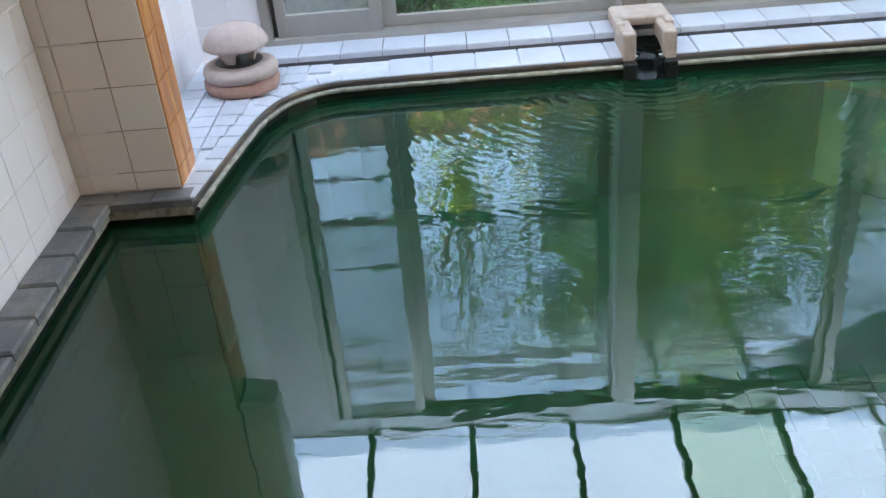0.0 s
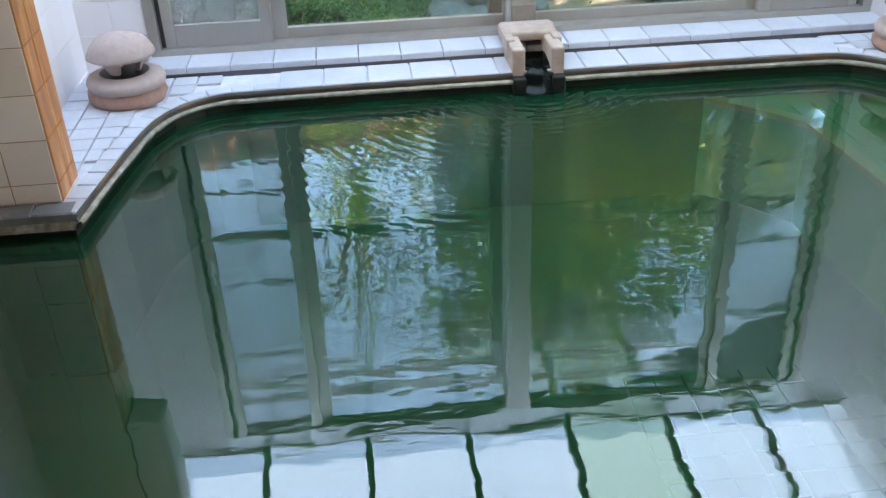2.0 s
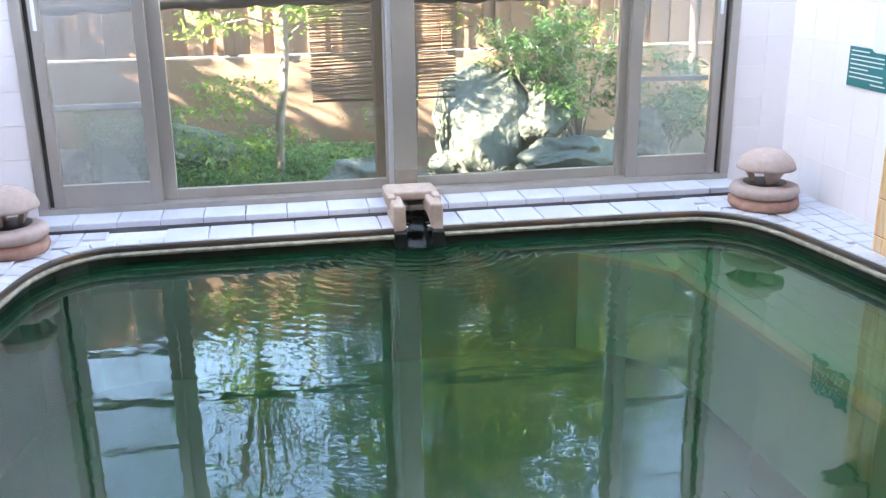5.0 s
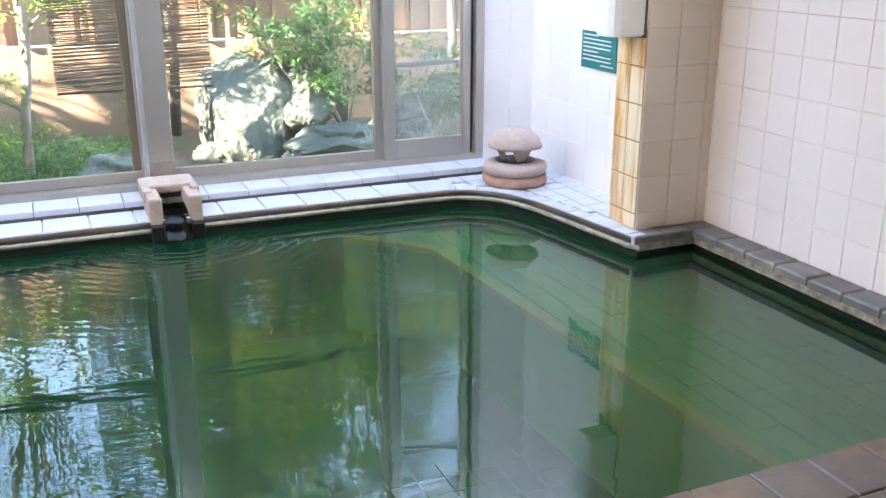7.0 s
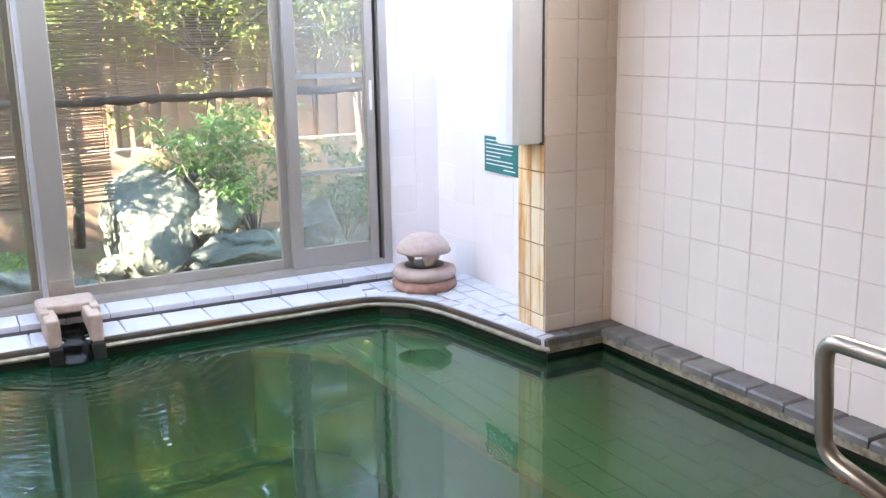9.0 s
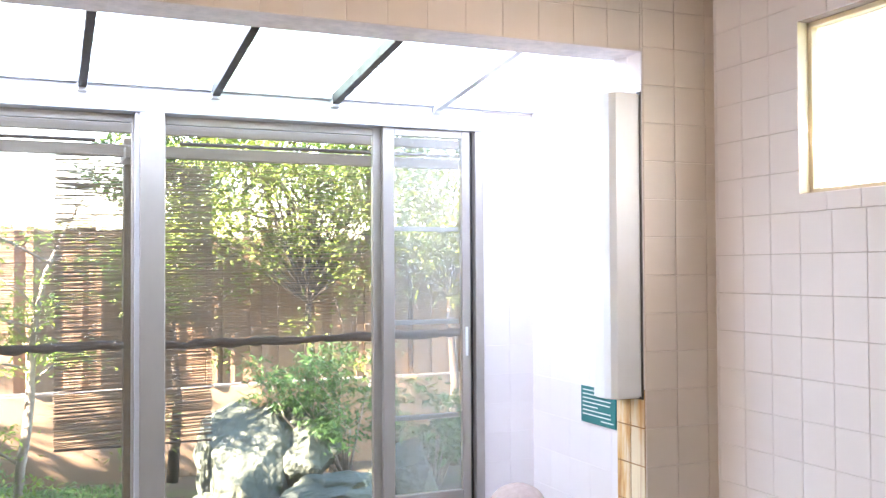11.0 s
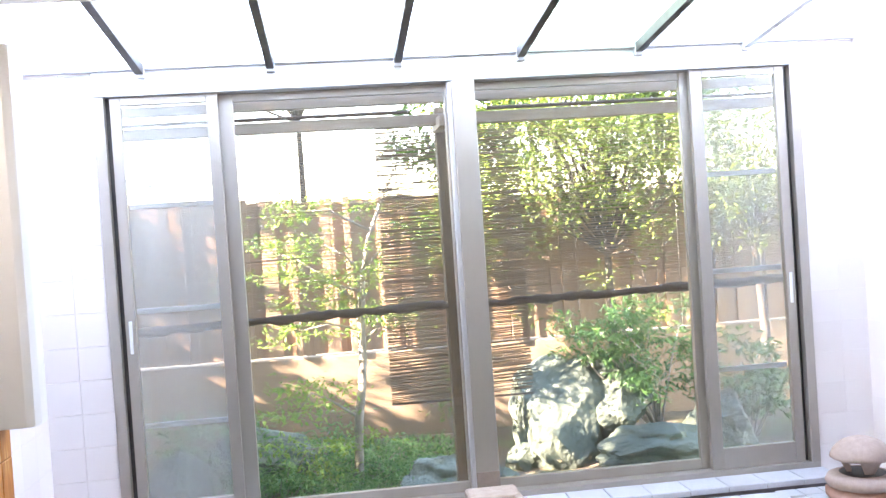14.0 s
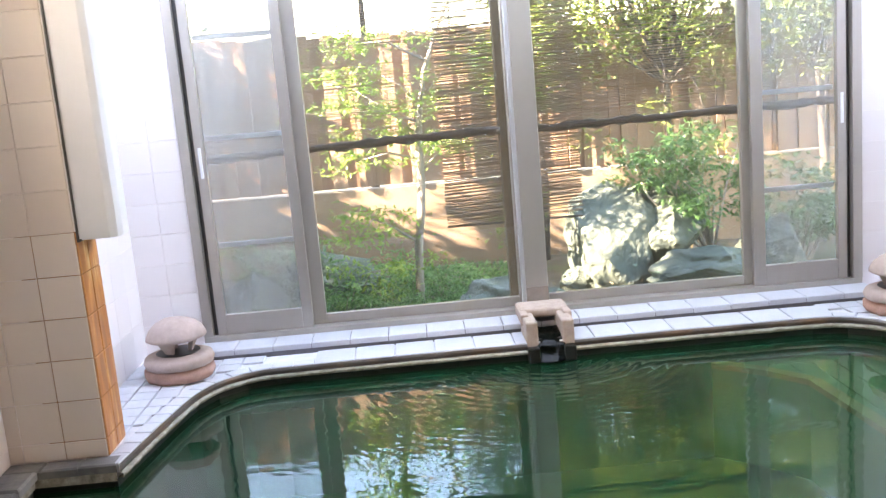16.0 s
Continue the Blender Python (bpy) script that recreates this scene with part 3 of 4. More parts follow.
part("reveal", boxed(XW - 0.002, XW + 0.05, y0 - 0.004, y0 + 0.012, z0, z1, 0.002), FRAME_M, hw)
pane = part("pane", boxed(XW + 0.08, XW + 0.085, y0 + 0.03, y1 - 0.03, z0 + 0.02, z1 - 0.02), GLASS_HIGH, hw)


# ---- spout ----
def make_spout():
    ob = tagged(empty("stone_spout", (0.012, -0.02, 0)), "pinkish granite spout pouring water into the bath", "spout")
    for s in (-1, 1):
        bm = boxed(s * 0.105 - 0.036, s * 0.105 + 0.036, -0.42, -0.14, -0.03, 0.112, 0.012)
        part("side_block", bm, SPOUT, ob)
        bm = boxed(s * 0.128 - 0.024, s * 0.128 + 0.024, -0.30, -0.02, 0.062, 0.125, 0.010)
        part("shoulder", bm, SPOUT, ob)
        part("wet_foot", boxed(s * 0.105 - 0.033, s * 0.105 + 0.033, -0.470, -0.30, -0.10, -0.020, 0.006), BLACK, ob, "dark wet foot of the block")
    part("lintel", boxed(-0.145, 0.145, -0.215, -0.02, 0.080, 0.130, 0.012), SPOUT, ob)
    part("channel_floor", boxed(-0.07, 0.07, -0.40, -0.03, -0.02, 0.012, 0.004), BLACK, ob, "wet black channel")
    part("channel_back", boxed(-0.07, 0.07, -0.06, -0.03, 0.012, 0.085), BLACK, ob, "dark inner end of the channel")
    bm = bmesh.new()
    rows = []
    for i in range(9):
        u = i / 8
        y, z = -0.22 - 0.262 * u, 0.030 - 0.125 * u ** 5
        rows.append([bm.verts.new((x, y - 0.012 * math.cos(x * 40), z + 0.003 * math.sin(x * 90 + i))) for x in np.linspace(-0.082, 0.082, 13)])
    for a, b in zip(rows, rows[1:]):
        for k in range(12):
            bm.faces.new((a[k], a[k + 1], b[k + 1], b[k]))
    bmesh.ops.solidify(bm, geom=bm.faces[:], thickness=0.006)
    part("falling_water", bm, DARK_SHEET, ob, "dark glossy sheet of falling water", True)
    ob.scale = (0.86, 0.95, 0.94)
    return ob


make_spout()


# ---- stone lanterns ----
def make_lantern(at, turn):
    ob = tagged(empty("stone_lantern", at), "small squat pale stone lantern with mushroom cap", "lantern", "lanterns by the bath")
    ob.rotation_euler[2] = turn
    ob.scale = (0.97, 0.97, 0.99)
    part("base", lathe([(0.165, 0.0), (0.176, 0.02), (0.172, 0.05), (0.15, 0.062)], 36, 0.10, 3), LANTERN_BASE, ob, "rough reddish base stone", True)
    part("body", lathe([(0.13, 0.055), (0.168, 0.066), (0.176, 0.09), (0.166, 0.112), (0.135, 0.124), (0.08, 0.126)], 36, 0.03, 5), LANTERN, ob, "", True)
    for k in range(3):
        a = k * math.tau / 3
        bm = bmesh.new()
        lo, hi = [], []
        for t in np.linspace(-0.48, 0.48, 7):
            for lst, r, z in ((lo, 0.070 + 0.035 * (1 - (t / 0.48) ** 2) * 0, 0.122), (hi, 0.112, 0.202)):
                w = t * (0.62 if lst is lo else 1.25)
                lst.append((r * math.cos(a + w), r * math.sin(a + w), z))
        inner_lo = [(x * 0.7, y * 0.7, z) for x, y, z in lo]
        inner_hi = [(x * 0.7, y * 0.7, z) for x, y, z in hi]
        ring = [[bm.verts.new(p) for p in q] for q in (lo, hi, inner_hi, inner_lo)]
        for i in range(4):
            u, v = ring[i], ring[(i + 1) % 4]
            for j in range(6):
                bm.faces.new((u[j], u[j + 1], v[j + 1], v[j]))
        for j in (0, 6):
            bm.faces.new([ring[i][j] for i in range(4)])
        bmesh.ops.recalc_face_normals(bm, faces=bm.faces)
        part("firebox_pier", bm, LANTERN, ob)
    # black disc: the firebox's inner shade is put into its colour
    part("firebox_floor", lathe([(0.10, 0.122), (0.11, 0.128), (0.06, 0.130)], 24), BLACK, ob, "black floor painted as the shade inside the firebox")
    part("cap", lathe([(0.10, 0.198), (0.140, 0.197), (0.149, 0.203), (0.146, 0.216), (0.131, 0.247), (0.102, 0.275), (0.057, 0.294), (0.012, 0.299)], 36, 0.03, 9), LANTERN, ob, "domed cap", True)
    return ob


lamp_a = make_lantern((1.772, -0.43, 0.0), 0.5)
lamp_b = make_lantern((-1.82, -0.42, 0.0), 2.2)


# ---- wall lights on the jambs ----
def make_wall_light(s):
    ob = tagged(empty("wall_light", (s * XJ, -1.315, 0.848)), "tall white unlit wall light with curved cover", "wall light", "wall lights on the pillars")
    bm = bmesh.new()
    prof = [(0.012, -0.085), (0.125, -0.082), (0.150, -0.066), (0.162, -0.035), (0.162, 0.035), (0.150, 0.066), (0.125, 0.082), (0.012, 0.085)]
    h = 1.295
    lo = [bm.verts.new((-s * x, y, 0)) for x, y in prof]
    hi = [bm.verts.new((-s * x, y, h)) for x, y in prof]
    for i in range(len(prof)):
        j = (i + 1) % len(prof)
        bm.faces.new((lo[i], lo[j], hi[j], hi[i]))
    bm.faces.new(hi)
    bm.faces.new(lo[::-1])
    bmesh.ops.recalc_face_normals(bm, faces=bm.faces)
    bmesh.ops.bevel(bm, geom=[e for e in bm.edges if abs(e.verts[0].co.z - e.verts[1].co.z) < 0.01], offset=0.006, segments=2, affect="EDGES")
    part("cover", bm, WHITE, ob)
    lo, hi = sorted((-s * 0.002, -s * 0.012))
    part("back_plate", boxed(lo, hi, -0.092, 0.09, -0.006, h + 0.006, 0.002), ALU_DARK, ob, "dark edge strip")
    return ob


for s in (-1, 1):
    make_wall_light(s)

# ---- sign ----
sign = tagged(empty("sign", (XA - 0.006, -0.705, 0.708)), "teal notice board with lines of white print", "sign")
part("panel", boxed(-0.006, 0.0, -0.15, 0.17, -0.095, 0.09, 0.002), TEAL, sign)
rng = random.Random(4)
for i in range(8):
    z = 0.072 - i * 0.0205
    length = 0.26 - (0.12 if i in (0, 4) else 0.03 * rng.random())
    y_start = 0.15 if i != 7 else -0.02
    if i == 7:
        length = 0.11
    part("print_line", boxed(-0.0085, -0.0065, y_start - length, y_start, z - 0.0029, z + 0.0029), PRINT, sign)

# ---- handrail ----
rail = tagged(empty("handrail", (1.29, -3.45, FLOOR_Z)), "worn stainless handrail with rusty lower bar", "handrail")


def bend(points, r=0.05, n=6):
    out = [Vector(points[0])]
    for a, b, c in zip(points, points[1:], points[2:]):
        a, b, c = Vector(a), Vector(b), Vector(c)
        p, q = b + (a - b).normalized() * r, b + (c - b).normalized() * r
        for i in range(n + 1):
            t = i / n
            out.append(p * (1 - t) ** 2 + b * 2 * t * (1 - t) + q * t * t)
    out.append(Vector(points[-1]))
    return out


base = Vector(rail.location)
loop = [(1.29, -4.35, FLOOR_Z), (1.29, -4.35, 0.618), (1.29, -3.368, 0.618), (1.29, -3.388, 0.345), (1.29, -3.69, 0.272)]
part("tube", tube([p - base for p in bend(loop)], 0.0215, 16), STEEL, rail, "", True)
part("lower_bar", tube([Vector(p) - base for p in ((1.29, -3.66, 0.279), (1.29, -3.93, 0.214))], 0.0213, 16), STEEL, rail, "", True)
part("lower_post", tube([p - base for p in bend([(1.29, -3.86, 0.231), (1.29, -4.03, 0.19), (1.29, -4.05, FLOOR_Z)])], 0.0195, 16), STEEL, rail, "", True)
bm = bmesh.new()
rng = random.Random(8)
for i in range(26):
    t = i / 25
    c = Vector((1.29, -3.42 - 0.35 * t, 0.334 - 0.082 * t)) - base
    r = bmesh.ops.create_icosphere(bm, subdivisions=1, radius=0.010 + 0.007 * rng.random())
    for v in r["verts"]:
        v.co = Vector((v.co.x * 0.9, v.co.y * 1.2, v.co.z * 0.6)) + c + Vector((-0.008 + 0.006 * rng.uniform(-1, 1), 0, -0.0145 + 0.003 * rng.random()))
tagged(part("rust_flakes", bm, STEEL_RUST, rail), "flaking brown rust under the bar", kind="stuff")
for y in (-4.35, -4.05):
    part("foot_flange", lathe([(0.045, 0.0), (0.045, 0.006), (0.02, 0.01)], 20), STEEL, rail).location = (0, y - base.y, 0.001)

# ---- garden ----
ground = bmesh.new()
bmesh.ops.create_grid(ground, x_segments=90, y_segments=90, size=4.5)
for v in ground.verts:
    v.co.y += 4.64
    x, y = v.co.x, v.co.y
    v.co.z = -0.27 + 0.05 * noise.noise((x * 1.3, y * 1.3, 0)) + 0.015 * noise.noise((x * 7, y * 7, 3)) + (0.05 if x < -0.6 and y > 1.4 else 0)
    if abs(x) > 4.4 or y > 9.0 or y < 0.2:
        v.co.z = -0.27
r = [(-400, 0.14), (400, 0.14), (400, 600), (-400, 600)]
far = bmesh.new()
hole = [(-4.5, 0.14), (4.5, 0.14), (4.5, 9.14), (-4.5, 9.14)]
ov = [far.verts.new((*p, -0.27)) for p in r]
iv = [far.verts.new((*p, -0.27)) for p in hole]
for i in (1, 2, 3):
    far.faces.new((ov[i], ov[(i + 1) % 4], iv[(i + 1) % 4], iv[i]))
me = bpy.data.meshes.new("tmp")
far.to_mesh(me)
far.free()
ground.from_mesh(me)
ob = part("ground", ground, SOIL, None, "", True)
tagged(ob, "brown garden soil with patches of moss", "ground", kind="structure")


def make_rock(at, size, seed, label, turn=0.0, lean=0.0, layers=0.5, material=ROCK):
    bm = bmesh.new()
    bmesh.ops.create_icosphere(bm, subdivisions=6, radius=1)
    rg = random.Random(seed)
    planes = [(Vector((rg.uniform(-1, 1), rg.uniform(-1, 1), rg.uniform(-0.5, 1))).normalized(), rg.uniform(0.52, 0.88)) for _ in range(15)]
    off = Vector((seed * 1.7, seed * 0.3, 0))
    strata = Vector((rg.uniform(-0.4, 0.4), rg.uniform(-0.3, 0.3), 1)).normalized()
    for v in bm.verts:
        p = v.co.normalized()
        d = 1.0
        for n, k in planes:
            c = p.dot(n)
            if c > 0.05:
                d = min(d, k / c)
        q = p * d
        step = math.sin(14 * q.dot(strata) + 3.0 * noise.noise(q * 2 + off))
        d *= 1 + 0.075 * noise.fractal(q * 1.9 + off, 0.8, 2.1, 6) - 0.035 * abs(noise.noise(q * 4.5 + off)) + 0.030 * layers * step + 0.015 * noise.noise(q * 13 + off) - 0.012 * abs(noise.noise(q * 24 + off))
        v.co = p * d
    m = pose(*at, lean, 0, turn) @ Matrix.Diagonal((*size, 1))
    bmesh.ops.transform(bm, matrix=m, verts=bm.verts)
    ob = part("garden_rock", bm, material, None, "", False)
    return tagged(ob, label, "rock", "garden rocks")


make_rock((0.93, 1.98, -0.03), (0.52, 0.40, 0.56), 3, "large blue-grey angular garden rock catching sunlight", 20, -12)
make_rock((1.30, 2.05, 0.12), (0.42, 0.34, 0.36), 21, "mossy grey rock under the shrub", 60)
make_rock((1.40, 1.50, -0.14), (0.48, 0.28, 0.21), 8, "low flat layered grey rock", -8, 0, 1.6)
make_rock((1.98, 1.75, -0.10), (0.32, 0.30, 0.26), 13, "rounded grey-green rock in shade", 40)
make_rock((-0.10, 1.15, -0.16), (0.38, 0.24, 0.25), 8, "slanted pale grey rock beside the post", 30, 14, 1.8, ROCK_PALE)
make_rock((0.55, 1.75, -0.22), (0.15, 0.13, 0.14), 15, "small pale sunlit stone", 10)
make_rock((-1.28, 1.75, 0.02), (0.42, 0.27, 0.24), 31, "flat-topped bluish rock among ferns", 12, 0, 0.8, ROCK_PALE)
make_rock((-1.75, 1.35, -0.12), (0.36, 0.28, 0.32), 37, "grey rock behind the insect mesh", 70)
make_rock((0.22, 1.22, -0.25), (0.22, 0.18, 0.16), 44, "low mossy stone by the window", 30)

# tan wall with board fence above
gw = part("garden_wall", boxed(-4.5, 4.8, 3.1, 3.22, -0.4, 0.45, 0.01), TANWALL)
tagged(gw, "tan rendered low garden wall", "wall", kind="structure")
fence = tagged(empty("board_fence", (0, 3.108, 0.45)), "brown weathered board fence on the garden wall", "fence", kind="structure")
rng = random.Random(2)
x = -4.4
k = 0
while x < 4.7:
    w = rng.uniform(0.10, 0.145)
    top = 1.26 + rng.uniform(-0.02, 0.02) - 0.03 * x
    b = part("fence_board", boxed(0, w, -0.009, 0.009, 0.02, top, 0.002), FENCE, fence)
    b.location = (x, 0.021 * (k % 2) + rng.uniform(-0.004, 0.004), 0)
    x += w - rng.choice((0.001, 0.003, 0.004))
    k += 1
x = -4.2
while x < 4.5:
    part("fence_post", boxed(x, x + 0.055, -0.045, -0.012, 0.02, 1.30, 0.004), FENCE, fence)
    x += 0.45
for z in (0.12, 1.16):
    part("fence_rail", boxed(-4.5, 4.7, 0.045, 0.08, z, z + 0.06, 0.003), FENCE, fence)

# eave boards and post outside the window
eave = tagged(empty("eave_frame", (0, 0, 0)), "pale timber eave boards outside the window", "eave", kind="structure")
part("eave_board", boxed(-2.6, 2.6, 0.26, 0.30, 2.10, 2.15, 0.004), TIMBER, eave)
part("eave_board", boxed(-2.6, 2.6, 0.30, 0.345, 1.985, 2.045, 0.004), TIMBER, eave)
part("eave_bracket", boxed(-0.10, -0.05, 0.14, 0.50, 1.96, 2.02, 0.004), TIMBER, eave)
part("post", boxed(-0.085, 0.005, 0.46, 0.55, -0.35, 2.10, 0.006), POSTWOOD, eave, "weathered brown timber post")


# ---- reed blinds ----
def make_blind(x0, x1, y, z0, z1, label, sag=0.0, roll=True, seed=0, thick=0.0010, over=(0.0, 0.0)):
    ob = tagged(empty("reed_blind", ((x0 + x1) / 2, y, z1)), label, "blind", "reed blinds outside the window")
    rg = random.Random(seed)
    w = (x1 - x0) / 2
    bm = bmesh.new()
    z = -0.03
    while z > z0 - z1:
        f = z / (z0 - z1)
        n = 6
        dz = rg.uniform(-0.004, 0.004)
        tilt = rg.uniform(-0.005, 0.005)
        pts = [(-w + 2 * w * i / n + rg.uniform(-0.004, 0.004), rg.uniform(-0.003, 0.003), z + dz + tilt * (i / n - 0.5) + sag * f * (i / n) + rg.uniform(-0.0025, 0.0025)) for i in range(n + 1)]
        tube(pts, thick + 0.0006 * rg.random(), 4, bm)
        z -= 0.0094
    part("slats", bm, REED, ob, "thin brown reeds")
    part("top_bar", tube([(-w, 0, 0), (w, 0, 0)], 0.011, 8), REED_ROLL, ob)
    for i in range(max(3, int((x1 - x0) / 0.17))):
        cx = -w + 2 * w * (i + 0.5) / max(3, int((x1 - x0) / 0.17))
        part("cord", boxed(cx - 0.0015, cx + 0.0015, -0.005, -0.003, z0 - z1, 0), CORD, ob)
    if roll:
        n = 40
        part("bottom_roll", tube([(-w - over[0] + (2 * w + over[0] + over[1]) * i / n, 0.0, z0 - z1 + sag * (i / n) + rg.uniform(-0.005, 0.005)) for i in range(n + 1)], [0.022 + rg.uniform(-0.006, 0.007) for _ in range(n + 1)], 9), REED_ROLL, ob, "dark rolled-up lower end", True)
    else:
        part("bottom_bar", tube([(-w, 0, z0 - z1), (w, 0, z0 - z1)], 0.006, 8), REED_ROLL, ob)
    return ob


make_blind(-1.92, -0.23, 0.37, 0.985, 2.07, "partly rolled brown reed blind, slightly sagging", 0.035, True, 1, 0.0014, (0.0, 0.14))
make_blind(0.19, 1.92, 0.37, 1.005, 2.07, "partly rolled brown reed blind", 0.02, True, 2, 0.0016, (0.10, 0.0))
make_blind(-0.42, 0.39, 0.58, 0.46, 2.02, "long narrow reed blind behind the post", 0.03, False, 3, 0.0029)


# ---- plants ----
def leaf_mesh(bm, c, size, rg, shape="oval", normal=None):
    """One bent leaf of two to four faces."""
    d = Vector((rg.gauss(0, 1), rg.gauss(0, 1), rg.gauss(0, 0.6) - 0.2)).normalized()
    up = Vector((rg.gauss(0, 0.5), rg.gauss(0, 0.5), 1)).normalized()
    s = d.cross(up).normalized()
    u = s.cross(d)
    l, w = size, size * (0.26 if shape == "narrow" else 0.42)
    a = bm.verts.new(c)
    b1 = bm.verts.new(c + d * l * 0.45 + s * w * 0.5 - u * l * 0.04)
    b2 = bm.verts.new(c + d * l * 0.45 - s * w * 0.5 - u * l * 0.04)
    m = bm.verts.new(c + d * l * 0.5 + u * l * 0.03)
    e = bm.verts.new(c + d * l - u * l * 0.12)
    bm.faces.new((a, b1, m))
    bm.faces.new((a, m, b2))
    bm.faces.new((b1, e, m))
    bm.faces.new((m, e, b2))


def foliage(clumps, per, size, seed, shape="oval"):
    rg = random.Random(seed)
    bm = bmesh.new()
    for c, r in clumps:
        for _ in range(int(per * (r[0] * r[1] * r[2]) ** 0.5 * 60)):
            p = Vector((rg.gauss(0, 0.5), rg.gauss(0, 0.5), rg.gauss(0, 0.5)))
            leaf_mesh(bm, Vector(c) + Vector((p.x * r[0], p.y * r[1], p.z * r[2])), size * rg.uniform(0.6, 1.25), rg, shape)
    return bm


def limbs(paths):
    bm = bmesh.new()
    for pts, r0, r1 in paths:
        n = len(pts)
        tube(pts, [r0 + (r1 - r0) * i / (n - 1) for i in range(n)], 8, bm)
    return bm


# slender pale tree
tree = tagged(empty("young_tree", (-0.63, 1.54, -0.27)), "slender pale-barked young tree with light green leaves", "tree")
o = Vector(tree.location)
trunk_pts = [(-0.63, 1.54, -0.32), (-0.615, 1.54, -0.05), (-0.60, 1.55, 0.20), (-0.565, 1.54, 0.42), (-0.545, 1.53, 0.62), (-0.545, 1.54, 0.85), (-0.52, 1.55, 1.10), (-0.46, 1.56, 1.40), (-0.33, 1.58, 1.70), (-0.2, 1.6, 1.95)]
part("trunk", tube([Vector(p) - o for p in trunk_pts], [0.036, 0.032, 0.03, 0.028, 0.028, 0.026, 0.021, 0.016, 0.01, 0.005], 10), BARK, tree, "", True)
rg = random.Random(11)
branches = [[(-0.60, 1.55, 0.22), (-0.78, 1.5, 0.36), (-0.90, 1.48, 0.42), (-1.0, 1.45, 0.30)], [(-0.60, 1.54, 0.02), (-0.75, 1.5, 0.06), (-0.95, 1.48, 0.05), (-1.05, 1.46, -0.12)],
            [(-0.545, 1.54, 0.80), (-0.75, 1.5, 0.86), (-0.98, 1.5, 0.82)], [(-0.54, 1.54, 0.72), (-0.42, 1.52, 0.82), (-0.30, 1.5, 0.76)], [(-0.52, 1.55, 1.05), (-0.8, 1.5, 1.15), (-1.2, 1.5, 1.15)],
            [(-0.50, 1.55, 1.2), (-0.3, 1.6, 1.4), (-0.1, 1.6, 1.45)], [(-0.44, 1.56, 1.45), (-0.7, 1.6, 1.6), (-1.0, 1.6, 1.62)], [(-0.53, 1.55, 0.95), (-0.7, 1.6, 1.12), (-0.95, 1.65, 1.3), (-1.15, 1.7, 1.36)], [(-0.5, 1.55, 1.15), (-0.62, 1.5, 1.3), (-0.75, 1.45, 1.38)]]
for b in branches:
    part("limb", limbs([([Vector(p) - o for p in b], 0.010, 0.003)]), BARK, tree, "", True)
cl = []
for b in branches:
    for p in b[1:]:
        for _ in range(3):
            cl.append((tuple(Vector(p) - o + Vector((rg.gauss(0, 0.13), rg.gauss(0, 0.13), rg.gauss(0, 0.07)))), (0.18, 0.16, 0.06)))
part("crown", foliage(cl, 24, 0.048, 5), LEAF_MAPLE, tree)

# shrub over the rocks
shrub = tagged(empty("leafy_shrub", (1.62, 2.05, -0.2)), "glossy green leafy shrub growing over the rocks", "shrub")
o = Vector(shrub.location)
stems, cl = [], []
rs = random.Random(17)
for k in range(15):
    tip = Vector((rs.uniform(0.95, 2.15), rs.uniform(1.65, 2.25), rs.uniform(0.30, 0.74)))
    midp = (tip + o) / 2 + Vector((rs.gauss(0, 0.08), rs.gauss(0, 0.05), 0.10))
    stems.append(([Vector((0, 0, 0)), midp - o, tip - o], 0.011, 0.003))
    for f in (0.55, 0.72, 0.88, 1.0, 1.08):
        c = o.lerp(tip, f) + Vector((rs.gauss(0, 0.05), rs.gauss(0, 0.05), rs.gauss(0, 0.03) + 0.06 * (1 - f)))
        cl.append((tuple(c - o), (0.13, 0.12, 0.055)))
part("stems", limbs(stems), BARK, shrub)
part("crown", foliage(cl, 24, 0.066, 6, "narrow"), LEAF_DARK, shrub)


def make_bush(at, spread, n, leaf, material, seed, label, per=24, name="low_shrub", shape="narrow"):
    ob = tagged(empty(name, at), label, "shrub")
    rr = random.Random(seed)
    cl, st = [], []
    for _ in range(n):
        c = Vector((rr.uniform(-1, 1) * spread[0], rr.uniform(-1, 1) * spread[1], rr.uniform(0.25, 1) * spread[2]))
        cl.append((tuple(c), (0.14, 0.14, 0.07)))
        st.append(([Vector((c.x * 0.4, c.y * 0.4, 0)), Vector((c.x * 0.8, c.y * 0.8, c.z * 0.6)), c], 0.006, 0.002))
    part("stems", limbs(st), BARK, ob)
    part("crown", foliage(cl, per, leaf, seed + 1, shape), material, ob)
    return ob


make_bush((-0.98, 1.25, -0.27), (0.40, 0.28, 0.13), 22, 0.05, LEAF_LOW, 51, "low feathery green shrub by the window")
make_bush((-0.28, 1.95, -0.27), (0.42, 0.35, 0.15), 30, 0.055, LEAF_LOW, 52, "low spreading green ground cover")
make_bush((-0.72, 1.85, -0.27), (0.42, 0.25, 0.20), 34, 0.05, LEAF_LOW, 57, "feathery fern-like ground cover under the young tree", 26)
make_bush((-0.50, 1.25, -0.27), (0.36, 0.25, 0.12), 26, 0.045, LEAF_LOW, 58, "low feathery green ground cover by the window", 26)
make_bush((-1.20, 1.35, -0.27), (0.28, 0.22, 0.26), 24, 0.05, LEAF_LOW, 59, "feathery green shrub beside the flat rock", 26)
make_bush((-1.55, 1.75, -0.25), (0.35, 0.30, 0.55), 26, 0.06, LEAF_LOW, 53, "leafy green bush behind the insect mesh")
